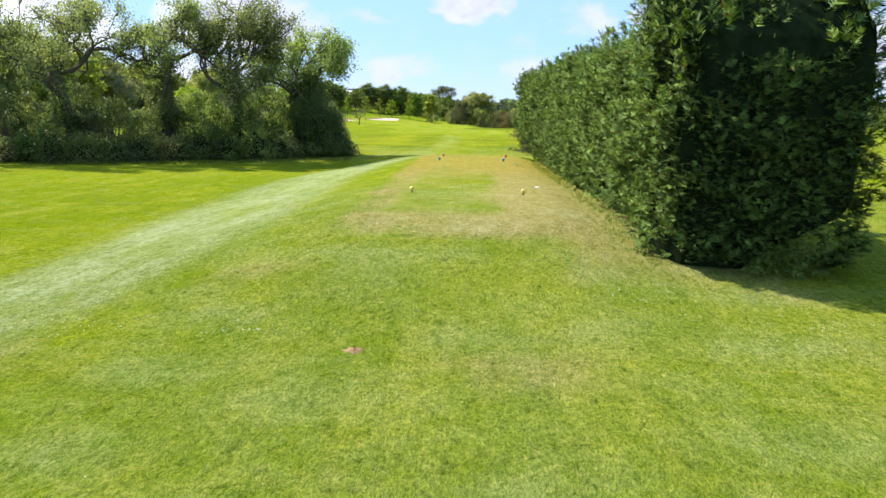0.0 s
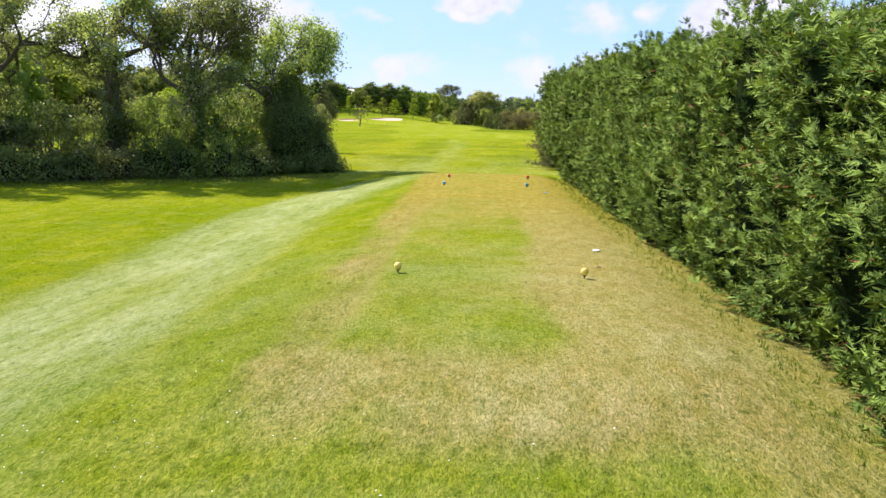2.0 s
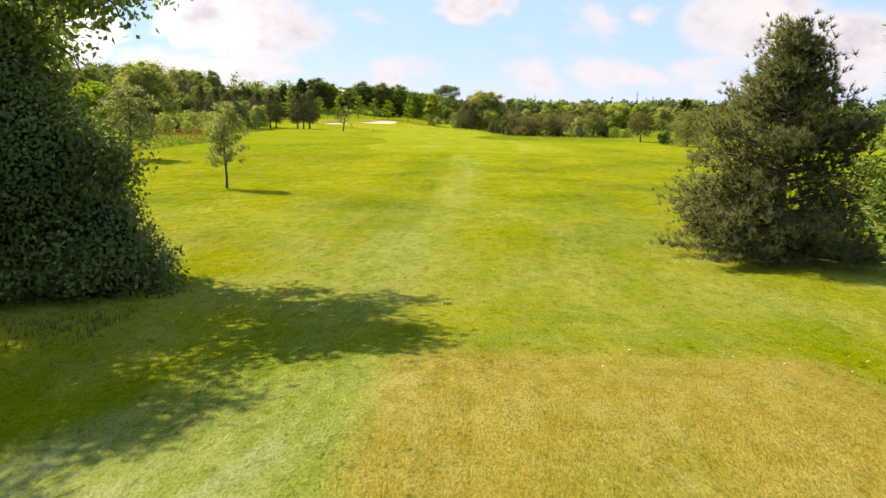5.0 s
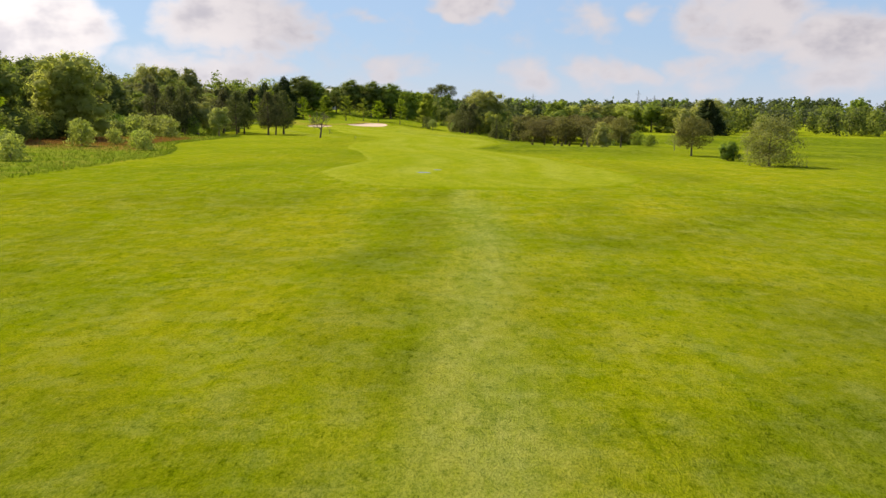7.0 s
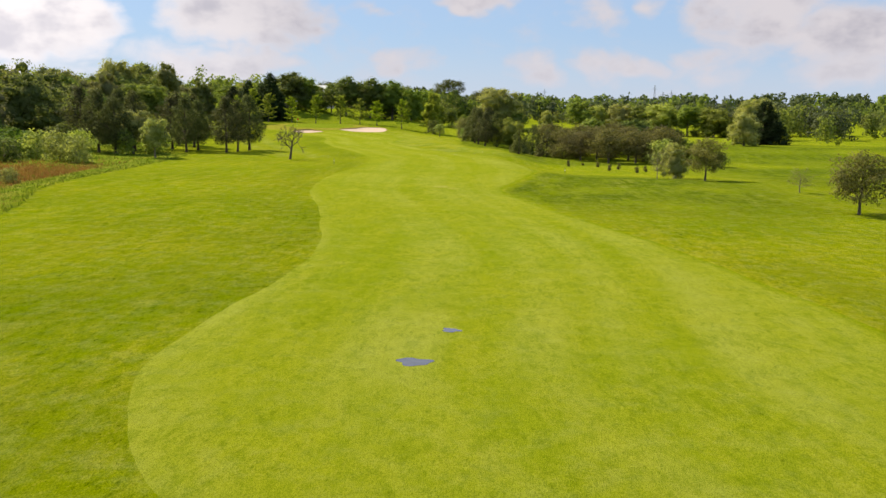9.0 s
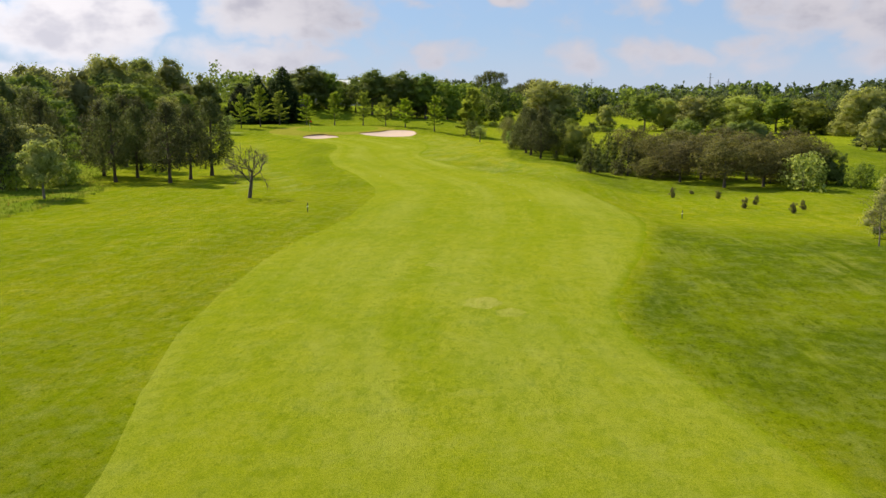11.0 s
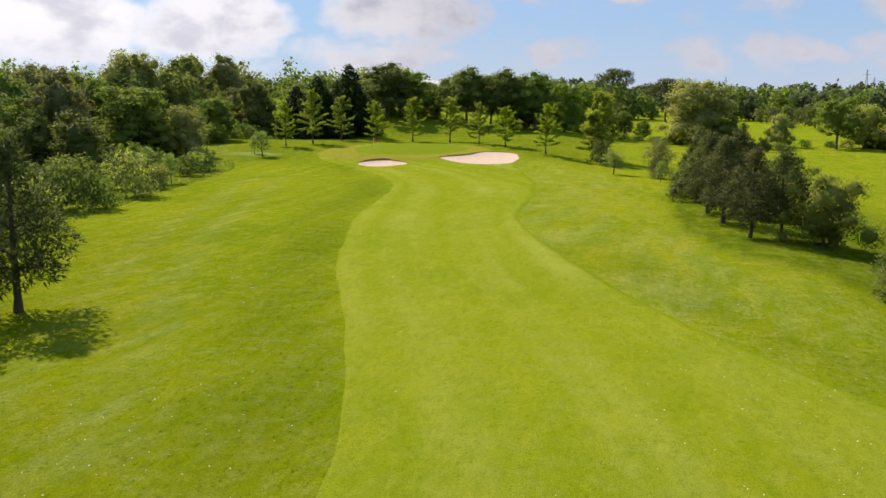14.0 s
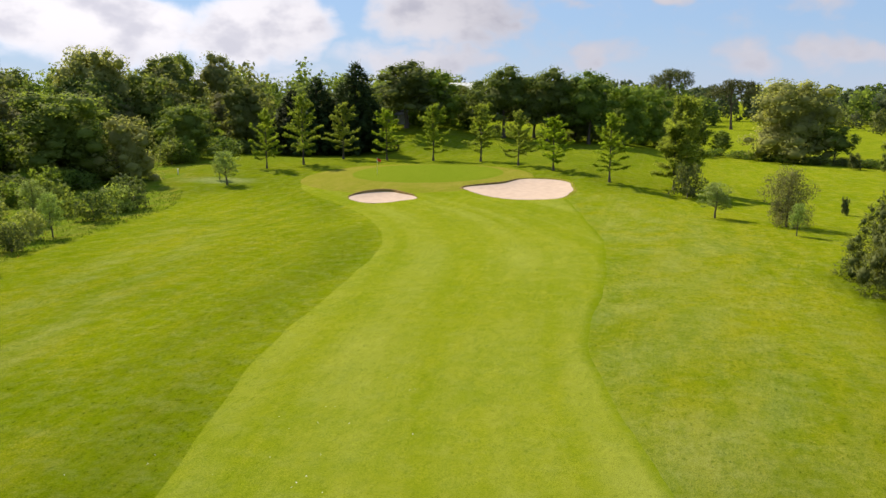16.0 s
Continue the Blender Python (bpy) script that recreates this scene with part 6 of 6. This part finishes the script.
def stake(x, y, label):
    root = tagged(new("distance_post"), label, "marker post", "distance posts")
    root.location = (x, y, float(ground_z(x, y)))
    for z0, z1, mat, nm in ((-0.1, 0.42, "post", "shaft"), (0.42, 0.5, "white_paint", "band"), (0.5, 0.74, "post", "top")):
        bm = bmesh.new()
        bmesh.ops.create_cone(bm, cap_ends=True, segments=12, radius1=0.034, radius2=0.032, depth=z1 - z0)
        bmesh.ops.translate(bm, vec=(0, 0, (z0 + z1) / 2), verts=bm.verts)
        part(nm, bm, M[mat], root)


stake(-22.3, 212.0, "short black distance post with a white band in the rough")
stake(8.0, 218.8, "short black distance post with a white band in the rough")


def white_post(x, y):
    root = tagged(new("boundary_post"), "short white boundary post in grass beside the wood", "marker post")
    root.location = (x, y, float(ground_z(x, y)))
    bm = bmesh.new()
    bmesh.ops.create_cone(bm, cap_ends=True, segments=12, radius1=0.07, radius2=0.065, depth=0.9)
    bmesh.ops.translate(bm, vec=(0, 0, 0.37), verts=bm.verts)
    part("shaft", bm, M["white_paint"], root)
    bm = bmesh.new()
    bmesh.ops.create_cone(bm, cap_ends=True, segments=12, radius1=0.065, radius2=0.02, depth=0.05)
    bmesh.ops.translate(bm, vec=(0, 0, 0.845), verts=bm.verts)
    part("cap", bm, M["white_paint"], root)


white_post(-86.4, 346.4)


def flag(x, y):
    root = tagged(new("golf_flag"), "red flag on a thin pale pole in the putting green", "golf flag")
    root.location = (x, y, float(terrain(x, y)) + 0.1)
    bm = bmesh.new()
    bmesh.ops.create_cone(bm, cap_ends=True, segments=10, radius1=0.022, radius2=0.014, depth=2.2)
    bmesh.ops.translate(bm, vec=(0, 0, 1.1), verts=bm.verts)
    part("pole", bm, M["white_paint"], root)
    u, v = np.meshgrid(np.linspace(0, 1, 12), np.linspace(0, 1, 8))
    child("cloth", grid_mesh("cloth", 0.02 + u * 0.5, 0.07 * np.sin(u * 7) * u, 2.15 - v * 0.38 - 0.14 * u, M["flag"]), root, "rippled red cloth")


flag(-57.6, 350.3)


def mast(x, y, H):
    root = tagged(new("lattice_mast"), "thin grey lattice mast on the far horizon", "mast", "masts on the horizon")
    z0 = float(terrain(x, y))
    root.location = (x, y, z0 - 0.5)
    for sx, sy in ((-1, -1), (1, -1), (1, 1), (-1, 1)):
        v, f = tube(np.array([[sx * 1.2, sy * 1.2, 0], [sx * 0.3, sy * 0.3, H]]), [0.16, 0.12], 5)
        child("leg", mesh_of("leg", v, f, M["steel"]), root)
    for k in range(8):
        z, w = H * (k + 1) / 9, 1.2 - 0.9 * (k + 1) / 9
        v, f = tube(np.array([[-w, -w, z], [w, w, z + 1.2]]), [0.08, 0.08], 4)
        child("brace", mesh_of("brace", v, f, M["steel"]), root)
    v, f = tube(np.array([[-3, 0, H * 0.86], [3, 0, H * 0.86]]), [0.12, 0.12], 4)
    child("crossarm", mesh_of("crossarm", v, f, M["steel"]), root)


mast(69, 1000, 26)
mast(187, 1000, 30)
mast(205, 1000, 24)
mast(214, 1080, 24)


def house(x, y, w, d, eaves, ridge, turn, wall, roof, label):
    """A plain gabled house with windows and a door."""
    root = tagged(new("house"), label, "house")
    root.matrix_basis = pose(x, y, float(terrain(x, y)) - 0.2, 0, 0, turn)
    hw, hd = w / 2, d / 2
    v = [(-hw, -hd, 0), (hw, -hd, 0), (hw, hd, 0), (-hw, hd, 0), (-hw, -hd, eaves), (hw, -hd, eaves), (hw, hd, eaves), (-hw, hd, eaves), (-hw, 0, ridge), (hw, 0, ridge)]
    child("wall", mesh_of("wall", v, [np.array([(0, 1, 5, 4), (2, 3, 7, 6)]), np.array([(1, 2, 6, 9, 5), (3, 0, 4, 8, 7)])], M[wall]), root)
    o, t = 0.35, 0.18
    for s in (-1, 1):
        a = np.array([(-hw - o, s * (hd + o), eaves - 0.25), (hw + o, s * (hd + o), eaves - 0.25), (hw + o, 0, ridge + 0.04), (-hw - o, 0, ridge + 0.04)])
        b = a + [0, 0, t]
        vv = np.concatenate([a, b])
        child("roof", mesh_of("roof", vv, np.array([(0, 1, 2, 3), (7, 6, 5, 4), (0, 4, 5, 1), (1, 5, 6, 2), (2, 6, 7, 3), (3, 7, 4, 0)]), M[roof]), root)
    for k in range(max(1, int(w // 3))):
        cx = -hw + (k + 0.5) * w / max(1, int(w // 3))
        for zz in ([1.5] if eaves < 4 else [1.5, 4.1]):
            bm = bmesh.new()
            bmesh.ops.create_cube(bm, size=1, matrix=Matrix.Translation((cx, -hd - 0.02, zz)) @ Matrix.Diagonal((1.0, 0.08, 1.2, 1)))
            win = part("window", bm, M["white_paint"], root, smooth=False)
            bm = bmesh.new()
            bmesh.ops.create_cube(bm, size=1, matrix=Matrix.Translation((cx, -hd - 0.05, zz)) @ Matrix.Diagonal((0.8, 0.06, 1.0, 1)))
            part("pane", bm, M["glass"], win, smooth=False)


house(-84, 500, 22, 10, 7.6, 10.8, 12, "wall", "white_paint", "pale house with a white roof half hidden by trees")
house(-76.5, 416, 5, 4, 2.4, 3.6, -20, "stone", "slate", "small grey stone hut among trees behind the green")


def molehill(x, y, r, label="small heap of fresh reddish earth in the grass"):
    rng = np.random.RandomState(int(abs(x * 100 + y * 10)) % 9999)
    a, q = np.meshgrid(np.linspace(0, 2 * np.pi, 15), np.linspace(0, 1, 6))
    k = 1 + 0.18 * np.sin(3 * a + x) + 0.1 * np.sin(5 * a)
    X, Y = q * r * k * np.cos(a) * 1.3, q * r * k * np.sin(a)
    Z = r * 0.4 * (1 - q ** 1.6) - 0.02 + 0.02 * np.sin(a * 4 + q * 9)
    ob = tagged(new("molehill", grid_mesh("molehill", X, Y, Z, M["mole"])), label, "molehill")
    ob.location = (x, y, float(ground_z(x, y)) + 0.01)


molehill(-0.95, 10.05, 0.13)
molehill(2.9, 25.4, 0.10, "bare scuffed patch of earth on the tee")


def puddle(x, y, rx, ry):
    a, q = np.meshgrid(np.linspace(0, 2 * np.pi, 33), np.linspace(0, 1, 5))
    k = 1 + 0.16 * np.sin(3 * a + x) + 0.12 * np.sin(5 * a + y)
    X, Y = q * rx * k * np.cos(a), q * ry * k * np.sin(a)
    ob = tagged(new("puddle", grid_mesh("puddle", X, Y, terrain(x + X, y + Y) - float(terrain(x, y)) + 0.0 * X, M["water"])), "shallow puddle of rain water on the fairway", "puddle", "puddles on the fairway")
    ob.location = (x, y, float(terrain(x, y)) + 0.03)


puddle(-5.8, 130.8, 0.5, 0.36)
puddle(-4.85, 134.3, 0.3, 0.25)


def worn_patch(x, y, rx, ry):
    a, q = np.meshgrid(np.linspace(0, 2 * np.pi, 41), np.linspace(0, 1, 6))
    k = 1 + 0.10 * np.sin(2 * a + x) + 0.08 * np.sin(5 * a + y) + 0.04 * np.sin(9 * a)
    X, Y = x + q * rx * k * np.cos(a), y + q * ry * k * np.sin(a)
    tagged(new("worn_patch", grid_mesh("worn_patch", X, Y, terrain(X, Y) + 0.036 - 0.008 * q ** 3, M["thin"])), "pale round patch of thin yellow turf on the fairway", "turf patch", "pale patches on the fairway", kind="structure")


for q in [(-7.3, 183.9, 0.85, 0.95), (-6.1, 182.4, 0.6, 0.7), (-10.2, 192.2, 0.5, 0.6), (-8.8, 187.5, 0.35, 0.4)]:
    worn_patch(*q)


def blades(name, label, category, mat, n, seed, spots, height, width, per):
    """Upright grass blades in small tufts."""
    rng = np.random.RandomState(seed)
    x, y = spots(rng, n)
    z = ground_z(x, y)
    c = np.repeat(np.stack([x, y, z], -1), per, 0)
    m = len(c)
    c[:, :2] += rng.normal(0, width * 2.5, (m, 2))
    a = rng.uniform(0, 2 * np.pi, m)
    side = np.stack([np.cos(a), np.sin(a), 0 * a], -1) * (width * rng.uniform(0.5, 1.2, m))[:, None]
    h = height * rng.uniform(0.45, 1.2, m)
    tip = c + np.stack([rng.normal(0, 0.35, m) * h, rng.normal(0, 0.35, m) * h, h], -1)
    v = np.stack([c - side - [0, 0, 0.02], c + side - [0, 0, 0.02], tip], 1).reshape(-1, 3)
    return tagged(new(name, mesh_of(name, v, np.arange(3 * m).reshape(m, 3), M[mat])), label, category, kind="stuff")


def long_spots(rng, n):
    y = rng.uniform(88, 335, n)
    x = poly_x(LONG_EDGE, y) + 0.4 - 16 * rng.uniform(0, 1, n) ** 1.5
    return x, y


blades("long_grass", "uncut long grass with reddish seed heads beside the mown rough", "long grass", "blade", 12000, 801, long_spots, 0.24, 0.03, 3)
blades("sorrel_patch", "reddish-brown sorrel in seed among the long grass", "wild plants", "sorrel", 7000, 805, lambda r, n: (lambda y: (poly_x(LONG_EDGE, y) - 3.0 - 22 * r.uniform(0, 1, n), y))(r.normal(188, 9, n)), 0.30, 0.03, 3)
blades("hedge_foot_grass", "uncut grass tufts along the foot of the hedge", "grass tufts", "blade", 900, 802, lambda r, n: (4.55 + r.normal(0, 0.22, n), r.uniform(15.0, 53.6, n)), 0.075, 0.01, 4)
blades("wood_foot_grass", "uncut grass along the foot of the wood", "grass tufts", "blade", 2200, 803, lambda r, n: (lambda x: (x, np.interp(x, [-46, -26, -8], [47.3, 50.8, 57.0]) + 0.6 + r.normal(0, 0.7, n)))(r.uniform(-34, -8, n)), 0.12, 0.014, 4)
blades("lawn_blades", "short mown grass blades in front of the tee", "grass", "lawn", 26000, 804, lambda r, n: (0.6 + r.normal(0, 3.4, n), 3.6 + 22 * r.uniform(0, 1, n) ** 1.5), 0.034, 0.005, 4)


def daisies():
    rng = np.random.RandomState(900)
    spots = [(-2.9, 10.8, 0.35, 0.3, 60), (-5.6, 10.9, 0.7, 0.4, 70), (-3.0, 16.8, 1.2, 1.0, 70), (0.5, 16.0, 2.0, 1.2, 50), (4.2, 13.2, 0.9, 1.0, 90), (6.6, 11.6, 0.8, 0.8, 60), (-8, 9, 2.5, 2.5, 50), (6.6, 64.2, 1.6, 0.5, 420), (4.4, 66.4, 0.8, 0.5, 60), (3.4, 54.6, 1.8, 0.5, 25), (-28, 232, 3, 5, 120), (-33, 250, 3, 5, 100), (-4, 58, 2, 0.5, 60),
             (-6, 240, 3, 8, 160), (-30, 262, 2, 6, 80)]
    x = np.concatenate([rng.normal(a, sx, n) for a, b, sx, sy, n in spots])
    y = np.concatenate([rng.normal(b, sy, n) for a, b, sx, sy, n in spots])
    keep = (x < 4.4) | (y > 54) | (y < 14.2)
    x, y = x[keep], y[keep]
    c = np.stack([x, y, ground_z(x, y) + 0.045], -1)
    far = np.clip(y / 120, 0, 1)
    r = (0.006 + 0.012 * far) * rng.uniform(0.7, 1.3, len(x))
    a = np.arange(6) * np.pi / 3
    ring = np.stack([np.cos(a), np.sin(a), 0 * a], -1)
    v = (c[:, None] + r[:, None, None] * ring + rng.normal(0, 0.003, (len(x), 6, 3))).reshape(-1, 3)
    tagged(new("daisies", mesh_of("daisies", v, np.arange(len(v)).reshape(-1, 6), M["daisy"])), "small white daisies scattered in the mown grass", "daisies", kind="stuff")


daisies()
